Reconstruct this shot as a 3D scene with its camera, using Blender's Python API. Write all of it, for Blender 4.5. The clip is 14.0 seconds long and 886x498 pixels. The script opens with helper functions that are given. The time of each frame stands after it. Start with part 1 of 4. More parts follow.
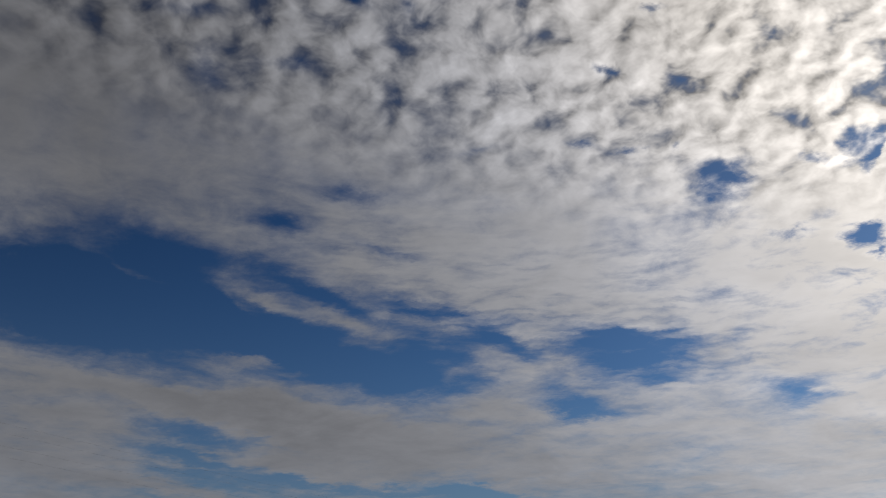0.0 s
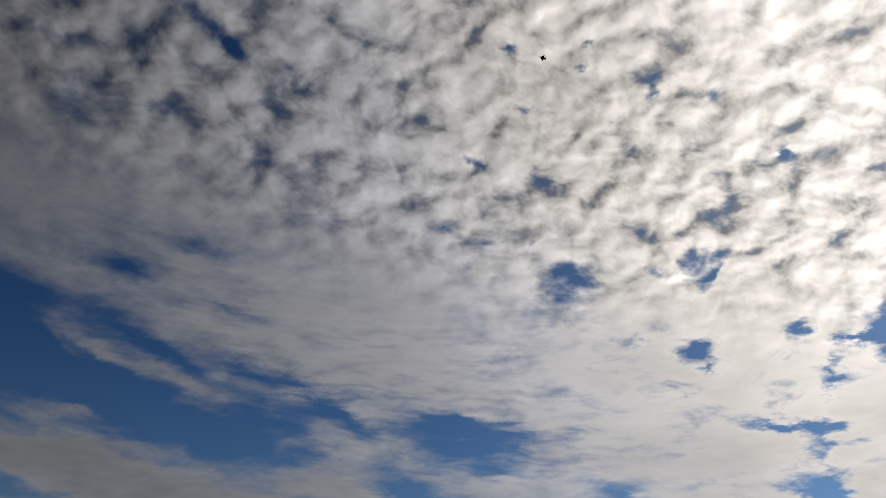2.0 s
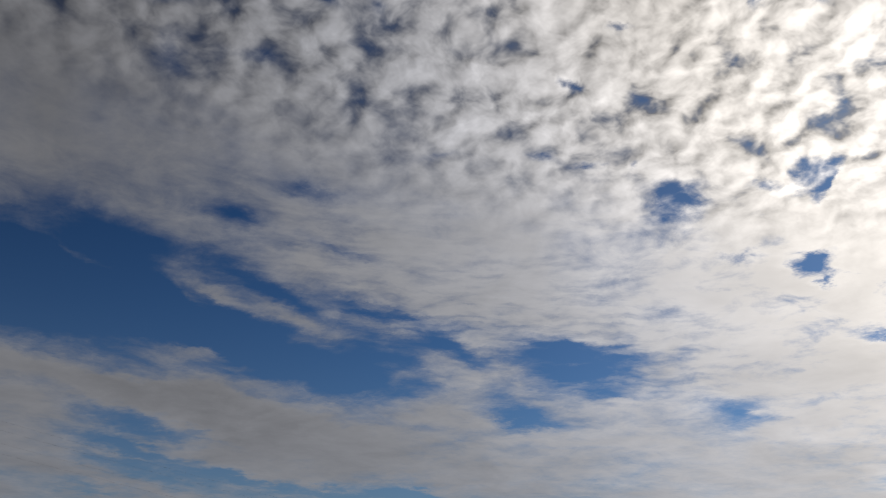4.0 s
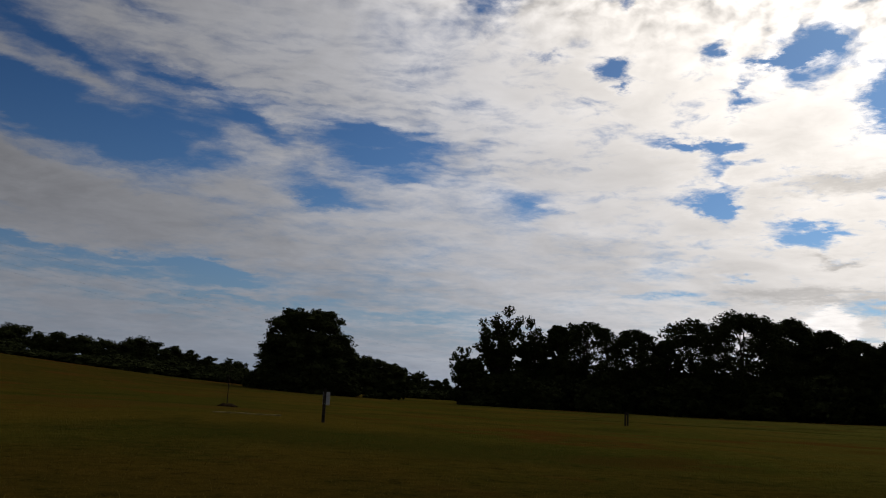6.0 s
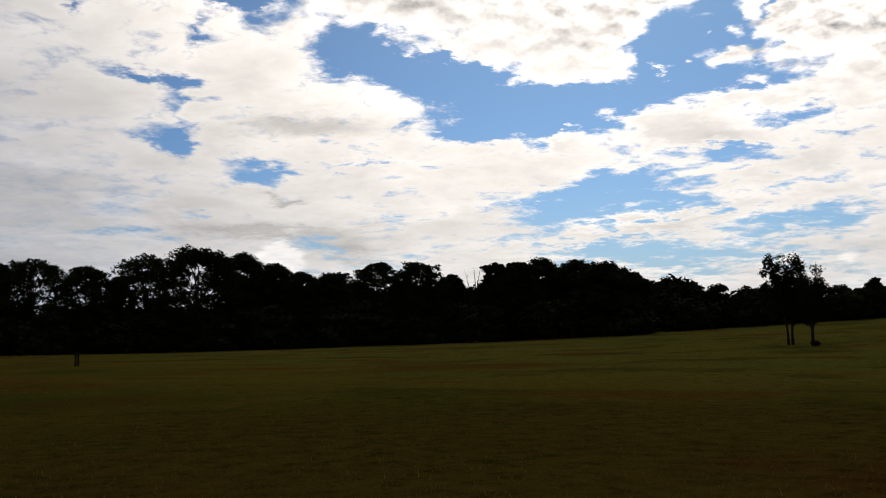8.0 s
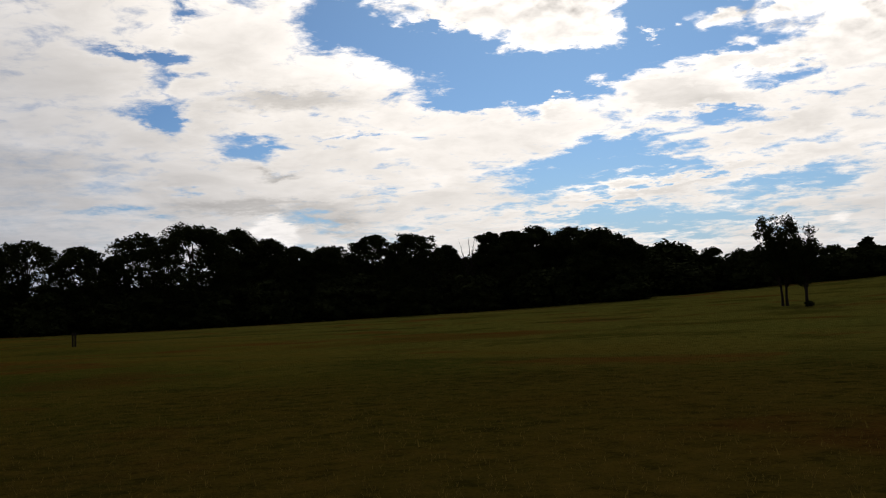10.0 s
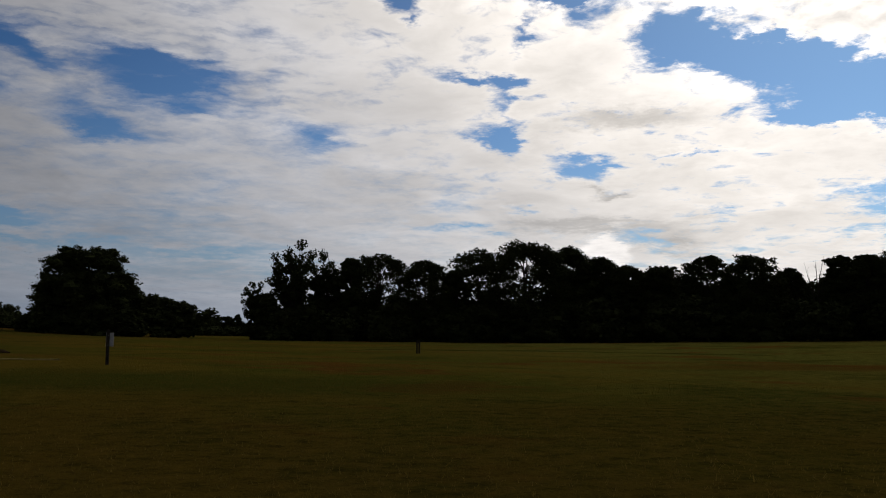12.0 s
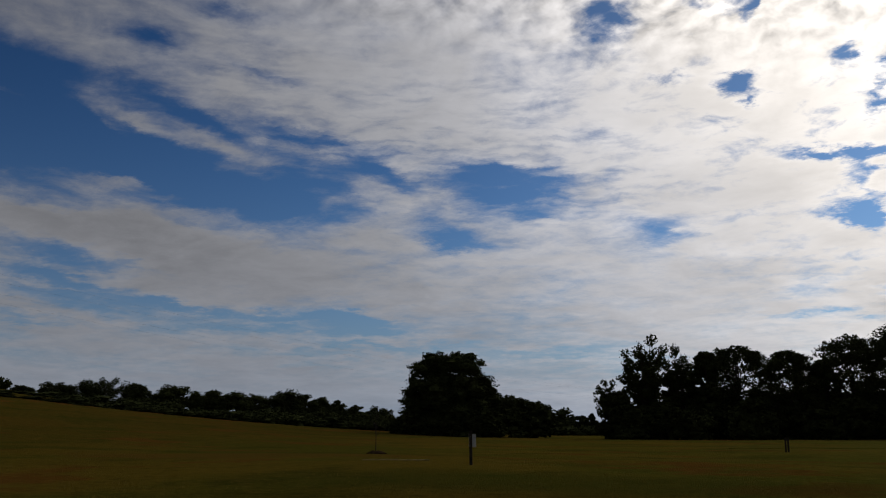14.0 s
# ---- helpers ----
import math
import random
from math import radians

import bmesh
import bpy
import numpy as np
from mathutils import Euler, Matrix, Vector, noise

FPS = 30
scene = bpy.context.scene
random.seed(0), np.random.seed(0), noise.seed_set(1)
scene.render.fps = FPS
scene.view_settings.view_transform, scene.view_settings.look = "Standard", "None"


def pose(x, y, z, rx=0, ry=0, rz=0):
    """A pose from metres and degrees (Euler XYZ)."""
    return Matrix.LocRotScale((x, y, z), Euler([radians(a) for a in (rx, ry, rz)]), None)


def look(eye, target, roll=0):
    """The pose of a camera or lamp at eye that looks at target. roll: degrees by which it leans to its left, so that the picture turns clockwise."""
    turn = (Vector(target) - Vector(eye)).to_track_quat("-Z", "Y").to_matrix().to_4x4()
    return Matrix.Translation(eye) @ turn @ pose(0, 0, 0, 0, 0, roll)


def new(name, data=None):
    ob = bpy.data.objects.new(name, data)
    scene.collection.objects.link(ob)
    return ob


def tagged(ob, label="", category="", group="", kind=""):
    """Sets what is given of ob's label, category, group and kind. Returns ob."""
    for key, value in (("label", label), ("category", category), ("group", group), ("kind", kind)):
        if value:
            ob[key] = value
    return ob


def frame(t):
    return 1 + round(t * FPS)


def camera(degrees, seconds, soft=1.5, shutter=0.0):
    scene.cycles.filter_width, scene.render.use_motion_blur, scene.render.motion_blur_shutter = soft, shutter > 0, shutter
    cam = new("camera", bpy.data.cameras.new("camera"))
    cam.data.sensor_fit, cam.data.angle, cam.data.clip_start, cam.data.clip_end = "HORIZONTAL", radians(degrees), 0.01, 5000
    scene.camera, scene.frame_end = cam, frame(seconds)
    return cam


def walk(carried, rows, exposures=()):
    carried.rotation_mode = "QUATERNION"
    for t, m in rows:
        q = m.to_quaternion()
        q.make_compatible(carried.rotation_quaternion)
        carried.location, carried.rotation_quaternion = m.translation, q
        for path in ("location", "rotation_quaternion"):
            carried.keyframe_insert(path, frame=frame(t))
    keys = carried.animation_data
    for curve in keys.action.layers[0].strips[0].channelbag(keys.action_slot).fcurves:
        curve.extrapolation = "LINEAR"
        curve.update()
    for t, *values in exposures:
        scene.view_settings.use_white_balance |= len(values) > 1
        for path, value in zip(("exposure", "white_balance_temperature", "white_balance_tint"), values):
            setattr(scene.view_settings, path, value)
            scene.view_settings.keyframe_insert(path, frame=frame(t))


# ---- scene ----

# ---- camera ----
EYE = 1.6
cam = camera(52.0, 14.0, soft=1.1)
PATH = [
    (0.0, 112.05, 0.34, 24.72),
    (0.5, 113.90, -2.05, 18.27),
    (1.0, 115.72, -2.93, 14.71),
    (1.5, 116.77, -2.73, 13.29),
    (2.0, 117.06, -2.58, 13.35),
    (2.5, 116.96, -2.47, 14.60),
    (3.0, 116.32, -1.83, 16.98),
    (3.2, 115.83, -1.43, 18.34),
    (5.3, 103.91, -1.83, 22.28),
    (5.5, 102.43, -2.28, 18.74),
    (6.0, 99.19, -2.96, 7.74),
    (6.5, 97.39, -2.78, -5.03),
    (7.0, 96.42, -2.21, -15.35),
    (7.5, 96.25, -0.91, -21.94),
    (7.7, 96.25, -0.37, -24.14),
    (9.8, 93.85, 2.79, -27.50),
    (10.0, 93.86, 2.45, -25.62),
    (10.5, 94.24, 1.56, -19.70),
    (11.0, 94.74, 0.65, -13.38),
    (11.5, 95.18, -0.05, -8.96),
    (12.0, 95.36, -0.60, -5.10),
    (12.5, 96.17, -0.59, -0.03),
    (13.0, 97.57, -0.11, 6.78),
    (13.5, 98.88, 0.29, 11.96),
    (14.0, 101.39, 0.20, 16.76),
]
walk(cam, [(t, pose(0, 0, EYE, rx, ry, rz)) for t, rx, ry, rz in PATH],
     exposures=[(0.0, -0.08), (1.0, -0.29), (3.2, -0.18), (5.3, 0.38), (5.6, 0.35), (6.2, 0.0), (13.5, 0.02), (14.0, 0.15)])

# ---- world and sun ----
SUN_AZ, SUN_EL = 36.0, 41.0          # degrees clockwise from +y, and above the horizon


class Net:
    """Short-hand for a node tree."""

    def __init__(self, tree):
        self.tree = tree
        tree.nodes.clear()

    def put(self, kind, ins=(), **props):
        n = self.tree.nodes.new(kind)
        for k, v in props.items():
            setattr(n, k, v)
        for key, v in dict(ins).items():
            if isinstance(v, bpy.types.NodeSocket):
                self.tree.links.new(v, n.inputs[key])
            else:
                n.inputs[key].default_value = v
        return n

    def math(self, op, a, b=0.0, c=0.0, clamp=False):
        return self.put("ShaderNodeMath", {0: a, 1: b, 2: c}, operation=op, use_clamp=clamp).outputs[0]

    def vec(self, op, a, b=(0, 0, 0), out=0):
        return self.put("ShaderNodeVectorMath", {0: a, 1: b}, operation=op).outputs[out]

    def xyz(self, x, y, z=0.0):
        return self.put("ShaderNodeCombineXYZ", {0: x, 1: y, 2: z}).outputs[0]

    def noise(self, v, scale, detail=4.0, rough=0.55, lac=2.0, distort=0.0):
        n = self.put("ShaderNodeTexNoise", {"Vector": v, "Scale": scale, "Detail": detail, "Roughness": rough,
                                            "Lacunarity": lac, "Distortion": distort})
        return n.outputs["Fac"]

    def step(self, v, lo, hi, a=0.0, b=1.0):
        return self.put("ShaderNodeMapRange", {"Value": v, "From Min": lo, "From Max": hi, "To Min": a, "To Max": b},
                        interpolation_type="SMOOTHSTEP").outputs[0]

    def line(self, v, lo, hi, a=0.0, b=1.0):
        return self.put("ShaderNodeMapRange", {"Value": v, "From Min": lo, "From Max": hi, "To Min": a, "To Max": b}).outputs[0]

    def mix(self, f, a, b):
        n = self.put("ShaderNodeMix", {0: f}, data_type="RGBA")
        for sock, v in ((n.inputs[6], a), (n.inputs[7], b)):
            if isinstance(v, bpy.types.NodeSocket):
                self.tree.links.new(v, sock)
            else:
                sock.default_value = (*v, 1.0)
        return n.outputs[2]

    def bell(self, v, az, el, wa, we, tilt, amount, acc):
        """Adds amount * exp(-d^2) of an ellipse of the sky to acc; tilt in degrees, rising to the right."""
        c, k = math.cos(radians(tilt)), math.sin(radians(tilt))
        d = self.vec("SUBTRACT", v, (az, el, 0))
        u = self.vec("DOT_PRODUCT", d, (c / wa, k / wa, 0), out=1)
        w = self.vec("DOT_PRODUCT", d, (-k / we, c / we, 0), out=1)
        e = self.math("MULTIPLY_ADD", w, w, self.math("MULTIPLY", u, u))
        return self.math("MULTIPLY_ADD", self.math("EXPONENT", self.math("MULTIPLY", e, -1.0)), amount, acc)


def make_sky():
    """One layer of altocumulus under a clear sky: puffs overhead, a thin rippled sheet lower down, broken banks towards the sun."""
    world = bpy.data.worlds.new("sky")
    world.use_nodes = True
    scene.world = world
    n = Net(world.node_tree)
    way = n.put("ShaderNodeTexCoord").outputs["Generated"]
    x, y, z = n.put("ShaderNodeSeparateXYZ", {0: way}).outputs
    up_z = n.math("MAXIMUM", z, 0.0)
    az = n.math("MULTIPLY", n.math("ARCTAN2", x, y), 57.29578)
    el = n.math("MULTIPLY", n.math("ARCSINE", up_z), 57.29578)

    def layer(lift, turn, depth):
        """The cloud layer seen from below; lift rounds its far part, turn keeps noise off the axes."""
        k = n.math("ADD", up_z, lift)
        v = n.xyz(n.math("DIVIDE", x, k), n.math("DIVIDE", y, k), depth)
        return n.put("ShaderNodeMapping", {"Vector": v, "Rotation": (0, 0, radians(turn))}).outputs[0]

    heaps = layer(0.40, 33.0, 0.37)
    flat = layer(0.13, 21.0, 0.63)
    sun = (math.sin(radians(SUN_AZ)) * math.cos(radians(SUN_EL)), math.cos(radians(SUN_AZ)) * math.cos(radians(SUN_EL)), math.sin(radians(SUN_EL)))
    near = n.vec("DOT_PRODUCT", way, sun, out=1)
    crisp = n.step(near, 0.66, 0.86)
    up = n.step(n.math("MULTIPLY_ADD", az, 0.16, el), 19.0, 29.0)
    low = n.math("SUBTRACT", 1.0, up)

    # ragged outlines: the layout below is read at places pushed about by noise
    wob = n.put("ShaderNodeTexNoise", {"Vector": flat, "Scale": 4.5, "Detail": 9.0, "Roughness": 0.66})
    off = n.vec("SUBTRACT", wob.outputs["Color"], (0.5, 0.5, 0.5))
    fold = n.math("MULTIPLY_ADD", crisp, 2.6, 4.6)
    q = n.vec("ADD", n.xyz(az, el), n.vec("MULTIPLY", off, n.xyz(fold, n.math("MULTIPLY", fold, 0.55))))
    layout = 0.0
    shadow = 0.0

    def gap(az, el, wa, we, tilt=0.0, amount=0.8):
        nonlocal layout
        layout = n.bell(q, az, el, wa, we, tilt, -amount, layout)

    def bank(az, el, wa, we, tilt=0.0, amount=0.8):
        nonlocal layout
        layout = n.bell(q, az, el, wa, we, tilt, amount, layout)

    def dusk(az, el, wa, we, tilt=0.0, amount=0.5):
        nonlocal shadow
        shadow = n.bell(q, az, el, wa, we, tilt, amount, shadow)

    # openings of blue, banks and wisps of cloud, thick grey bellies: azimuth, elevation, half sizes, tilt, strength
    # the great opening towards the sun
    gap(21.9, 18.4, 4.0, 1.09, -8, 0.75)
    gap(25.2, 16.5, 6.2, 1.38, -11, 1.10)
    gap(29.9, 14.6, 5.4, 1.55, -9, 1.30)
    gap(34.1, 14.5, 4.8, 1.44, 12, 1.30)
    gap(27.7, 13.1, 3.4, 0.56, -6, 0.90)
    gap(40.0, 17.6, 2.6, 2.51, 1, 1.30)
    gap(43.3, 18.8, 1.9, 1.42, -11, 0.90)
    gap(46.0, 15.5, 4.0, 0.70, 3, 0.90)
    gap(46.8, 12.9, 2.3, 0.83, -5, 0.90)
    gap(44.5, 17.6, 1.8, 1.63, 18, 0.50)
    gap(32.7, 8.3, 3.6, 1.26, 13, 1.00)
    gap(37.5, 8.2, 5.0, 0.96, 4, 0.70)
    gap(37.5, 9.9, 5.0, 0.55, 6, 0.50)
    gap(37.4, 5.1, 8.3, 0.89, -4, 1.00)
    gap(46.6, 6.4, 3.6, 0.97, 4, 0.70)
    bank(29.5, 20.5, 8.7, 1.39, -5, 1.30)
    bank(34.5, 17.8, 3.3, 1.39, -13, 1.40)
    bank(25.9, 18.0, 2.6, 0.48, -4, 0.90)
    bank(47.0, 18.2, 1.8, 1.33, 10, 0.90)
    bank(43.8, 16.5, 0.9, 0.42, 9, 0.90)
    bank(40.9, 16.4, 0.5, 0.33, 25, 0.90)
    bank(39.3, 16.3, 0.4, 0.30, 21, 0.80)
    bank(42.6, 18.3, 0.4, 0.40, 28, 0.60)
    bank(40.2, 12.6, 4.3, 0.67, -7, 1.10)
    bank(33.8, 12.6, 1.1, 0.48, -2, 0.90)
    bank(46.2, 14.1, 2.7, 0.38, 1, 0.70)
    bank(37.8, 6.7, 10.0, 0.38, 8, 0.80)
    bank(46.1, 9.7, 3.6, 0.52, 12, 0.50)
    gap(43.1, 11.2, 5.0, 0.53, -0, 0.70)
    gap(43.0, 8.9, 8.2, 2.00, 6, 0.35)
    gap(41.5, 14.6, 2.9, 0.53, 6, 0.60)
    gap(46.4, 19.5, 1.2, 0.51, 57, 0.80)
    gap(45.7, 17.1, 0.7, 0.32, 47, 0.60)
    # smaller openings in the bright part
    gap(8.9, 12.1, 2.0, 0.76, -24, 1.30)
    gap(13.6, 10.2, 1.8, 0.70, -7, 0.90)
    gap(7.1, 15.8, 2.6, 0.44, -5, 0.90)
    gap(9.3, 15.1, 1.0, 0.88, 38, 0.80)
    gap(8.9, 14.0, 1.0, 0.48, -26, 0.40)
    gap(12.8, 20.8, 2.7, 0.43, 9, 0.90)
    gap(10.2, 18.5, 1.7, 0.48, 66, 0.40)
    gap(-2.9, 11.8, 1.3, 1.10, -16, 0.50)
    gap(10.0, 8.1, 1.1, 0.31, 3, 0.60)
    gap(17.4, 6.1, 1.8, 0.78, -27, 0.40)
    gap(20.7, 11.2, 2.9, 0.25, -3, 0.60)
    gap(5.9, 6.8, 3.7, 0.24, 1, 0.50)
    gap(22.0, 7.2, 2.2, 0.29, -17, 0.30)
    dusk(16.5, 13.4, 5.4, 0.63, 2, 0.50)
    dusk(15.6, 8.8, 1.2, 0.25, 2, 0.50)
    dusk(13.8, 6.8, 7.0, 0.42, -1, 0.35)
    dusk(18.8, 5.8, 2.1, 0.64, -9, 0.50)
    dusk(-13.5, 6.2, 5.3, 1.06, -1, 0.25)
    dusk(3.2, 9.4, 5.2, 1.01, -1, 0.25)
    dusk(27.0, 19.8, 2.2, 0.40, -1, 0.25)
    # the opening with feathered edges, and those beside it
    gap(-12.5, 15.3, 4.1, 1.40, -3, 1.55)
    gap(-17.4, 13.1, 1.7, 0.91, -44, 0.50)
    gap(-16.0, 11.9, 3.2, 0.49, -13, 0.70)
    gap(-21.2, 16.6, 1.8, 0.89, -17, 0.90)
    gap(-19.4, 15.7, 1.4, 0.48, -18, 0.60)
    gap(-11.3, 13.5, 2.2, 0.28, -6, 0.40)
    gap(-4.1, 12.3, 2.1, 0.78, -7, 0.40)
    gap(2.1, 20.6, 1.3, 0.61, -16, 1.00)
    gap(3.4, 19.4, 0.5, 0.34, -1, 0.70)
    gap(14.0, 21.4, 2.6, 1.33, 22, 0.90)
    gap(18.2, 20.4, 3.4, 0.64, 7, 0.60)
    bank(15.4, 21.5, 0.7, 0.51, -66, 0.50)
    gap(18.8, 17.4, 2.1, 1.29, 16, 0.50)
    # streaks low down, away from the sun
    gap(-26.0, 6.3, 6.0, 0.43, -1, 0.90)
    gap(-21.8, 6.9, 2.2, 0.55, -9, 0.70)
    gap(-27.3, 7.1, 4.7, 0.26, -3, 0.60)
    gap(-10.6, 4.7, 3.9, 0.35, 1, 0.80)
    gap(-23.9, 4.8, 7.1, 0.34, 0, 0.60)
    gap(-4.8, 4.1, 5.3, 0.28, 3, 0.50)
    gap(-16.6, 5.3, 4.5, 0.35, -4, 0.50)
    gap(-12.8, 7.0, 3.2, 1.34, 4, 0.30)
    # the wide opening away from the sun, and its wisps
    gap(-44.6, 17.7, 6.9, 3.32, -6, 1.40)
    gap(-49.2, 17.8, 7.9, 3.24, -6, 0.80)
    gap(-43.1, 21.2, 6.3, 1.29, -16, 0.50)
    gap(-34.3, 15.9, 6.6, 2.06, -9, 1.30)
    gap(-28.9, 14.1, 4.6, 1.51, -6, 1.20)
    gap(-24.7, 15.1, 3.6, 2.22, -7, 0.60)
    gap(-31.9, 18.8, 6.1, 0.68, -18, 0.80)
    gap(-38.3, 24.0, 8.8, 3.29, -9, 0.30)
    gap(-35.6, 23.2, 2.0, 0.58, -9, 0.70)
    gap(-30.9, 25.4, 2.3, 0.49, -8, 0.60)
    gap(-26.8, 18.4, 3.3, 0.42, -15, 0.60)
    gap(-23.4, 18.1, 2.2, 0.42, -11, 0.60)
    gap(-28.2, 21.8, 2.2, 0.32, -14, 0.40)
    bank(-44.3, 19.7, 3.1, 0.35, -16, 0.60)
    bank(-36.1, 18.5, 2.8, 0.43, -19, 0.70)
    bank(-32.1, 18.0, 2.5, 0.41, -18, 0.30)
    bank(-41.7, 16.2, 4.2, 0.38, -6, 0.40)
    bank(-34.1, 14.4, 3.7, 0.30, -5, 0.40)
    bank(-38.0, 18.5, 1.6, 0.26, -29, 0.40)
    bank(-37.1, 14.6, 3.0, 0.36, 0, 0.40)
    bank(-31.7, 17.5, 2.1, 0.27, -9, 0.20)
    bank(-37.7, 12.0, 10.1, 0.63, -7, 0.70)
    gap(-40.3, 10.5, 4.1, 0.67, -12, 1.10)
    gap(-39.8, 8.9, 3.6, 0.42, -12, 0.90)
    gap(-38.4, 7.8, 5.3, 0.79, -8, 1.40)
    gap(-41.1, 6.4, 3.0, 0.35, -3, 0.80)
    gap(-23.2, 7.0, 3.4, 0.42, -7, 1.10)
    gap(-22.3, 5.4, 4.6, 0.25, -3, 0.90)
    gap(-25.1, 4.1, 2.1, 0.21, -3, 0.50)
    gap(-32.6, 7.5, 4.3, 0.24, -4, 0.50)
    bank(-31.6, 10.1, 11.2, 0.76, -7, 0.55)
    bank(-39.1, 8.3, 3.1, 0.20, -7, 0.50)
    # gaps between the puffs
    gap(-5.8, 25.2, 1.7, 1.13, -20, 0.90)
    gap(2.4, 26.0, 1.3, 1.27, -72, 0.70)
    gap(0.2, 25.6, 1.3, 0.55, -15, 0.60)
    gap(3.5, 24.7, 1.1, 0.55, 81, 0.60)
    gap(-2.6, 21.5, 1.1, 0.31, -4, 0.40)
    gap(8.8, 21.3, 1.0, 0.62, 24, 0.80)
    gap(-34.1, 39.1, 2.8, 0.71, -23, 0.80)
    gap(-31.4, 37.7, 1.4, 0.50, -24, 0.80)
    gap(-26.6, 37.2, 0.6, 0.48, 3, 0.50)
    gap(-43.1, 35.6, 2.1, 0.65, 5, 0.60)
    gap(-41.4, 32.6, 1.1, 0.97, -74, 0.55)
    gap(-36.5, 33.2, 1.6, 0.47, 1, 0.40)
    gap(-12.7, 33.0, 1.2, 0.39, -11, 0.90)
    gap(-9.7, 39.5, 0.9, 0.53, -3, 0.80)
    gap(-4.6, 38.1, 1.2, 0.31, 10, 0.70)
    gap(-3.6, 39.6, 0.8, 0.29, 24, 0.60)
    gap(-9.6, 35.9, 1.1, 0.31, -3, 0.60)
    gap(1.0, 36.7, 0.8, 0.72, 79, 0.60)
    gap(5.0, 36.0, 0.8, 0.65, -10, 0.50)
    gap(9.5, 31.8, 0.7, 0.54, -67, 0.70)
    gap(-14.8, 28.3, 1.0, 0.32, -9, 0.60)
    gap(-11.6, 27.6, 0.7, 0.25, -2, 0.60)
    gap(-8.9, 27.3, 0.5, 0.35, -2, 0.50)
    gap(-22.5, 28.2, 1.2, 0.21, 12, 0.30)

    # puffs overhead: rounded heads parted by narrow dark gaps, lit from the sun's side
    toward = (math.sin(radians(SUN_AZ)), math.cos(radians(SUN_AZ)))
    c, k = math.cos(radians(33.0)), math.sin(radians(33.0))
    shift = (0.010 * (toward[0] * c - toward[1] * k), 0.010 * (toward[0] * k + toward[1] * c), 0.0)
    bend = n.put("ShaderNodeTexNoise", {"Vector": heaps, "Scale": 14.0, "Detail": 3.0, "Roughness": 0.5})
    bend = n.vec("MULTIPLY", n.vec("SUBTRACT", bend.outputs["Color"], (0.5, 0.5, 0.5)), (0.035, 0.035, 0.0))

    def puffs(v):
        v = n.vec("ADD", v, bend)
        soft = n.noise(v, 29.0, 3.6, 0.48)
        cell = n.put("ShaderNodeTexVoronoi", {"Vector": v, "Scale": 23.0, "Smoothness": 0.5, "Randomness": 1.0}, feature="SMOOTH_F1", voronoi_dimensions="2D").outputs[0]
        return n.math("MULTIPLY_ADD", cell, -0.42, n.math("MULTIPLY_ADD", soft, 1.25, 0.05))

    puff = puffs(heaps)
    puff_s = puffs(n.vec("ADD", heaps, shift))
    patch = n.noise(heaps, 6.0, 4.0, 0.55)
    # the sheet lower down: broad folds, flakes, fine ripples and drawn-out wisps
    folds = n.noise(flat, 2.2, 5.0, 0.55, distort=0.6)
    flake = n.noise(flat, 9.0, 8.0, 0.62, distort=0.3)
    rip = n.put("ShaderNodeMapping", {"Vector": n.vec("ADD", n.xyz(az, el, 2.3), n.vec("MULTIPLY", off, (3.0, 1.6, 0.0))), "Rotation": (0, 0, radians(13)), "Scale": (0.42, 3.1, 1.0)}).outputs[0]
    ripple = n.noise(rip, 1.0, 2.0, 0.5)
    band = n.bell(n.xyz(az, el), -15.0, 17.5, 20.0, 4.5, -14, 1.0, 0.0)            # where the ripples show
    drawn = n.put("ShaderNodeMapping", {"Vector": n.vec("ADD", n.xyz(az, el, 4.4), n.vec("MULTIPLY", off, (4.0, 2.0, 0.0))), "Rotation": (0, 0, radians(17)), "Scale": (0.055, 0.36, 1.0)}).outputs[0]
    wisp = n.noise(drawn, 1.6, 7.0, 0.62)
    veiled = n.math("MULTIPLY", n.step(az, 6.0, -12.0), n.step(el, 27.0, 16.0))
    streak = n.noise(n.xyz(n.math("MULTIPLY", az, 0.05), n.math("MULTIPLY", n.math("LOGARITHM", n.math("ADD", el, 2.5), 2.71828), 5.0), 0.4), 1.6, 7.0, 0.6)
    far = n.math("MAXIMUM", n.step(el, 13.0, 4.0), n.math("MULTIPLY", n.step(az, 26.0, 38.0, 0.0, 0.8), n.step(el, 18.0, 11.0)))

    def add(v, noise, weight, amount):
        """v plus noise about its middle, where weight says, by amount."""
        return n.math("MULTIPLY_ADD", n.math("MULTIPLY", n.math("SUBTRACT", noise, 0.5), weight), amount, v)

    cover = add(0.98, folds, low, 1.3)
    cover = add(cover, puff, up, 1.7)
    cover = add(cover, patch, up, 0.9)
    cover = add(cover, flake, low, n.math("MULTIPLY_ADD", crisp, 1.7, 1.2))
    cover = add(cover, ripple, band, 1.15)
    cover = add(cover, wisp, veiled, 1.9)
    cover = add(cover, streak, far, 1.25)
    cover = n.math("ADD", cover, n.math("MAXIMUM", n.math("MULTIPLY", layout, 1.15), -1.5))
    thick = n.step(cover, 0.55, 1.7)
    soft_q = n.vec("ADD", n.xyz(az, el), n.vec("MULTIPLY", off, (2.0, 2.0, 0.0)))
    heap = n.bell(soft_q, 15.4, 5.2, 1.7, 1.3, -25, 1.0, 0.0)             # small heaped clouds behind the wood
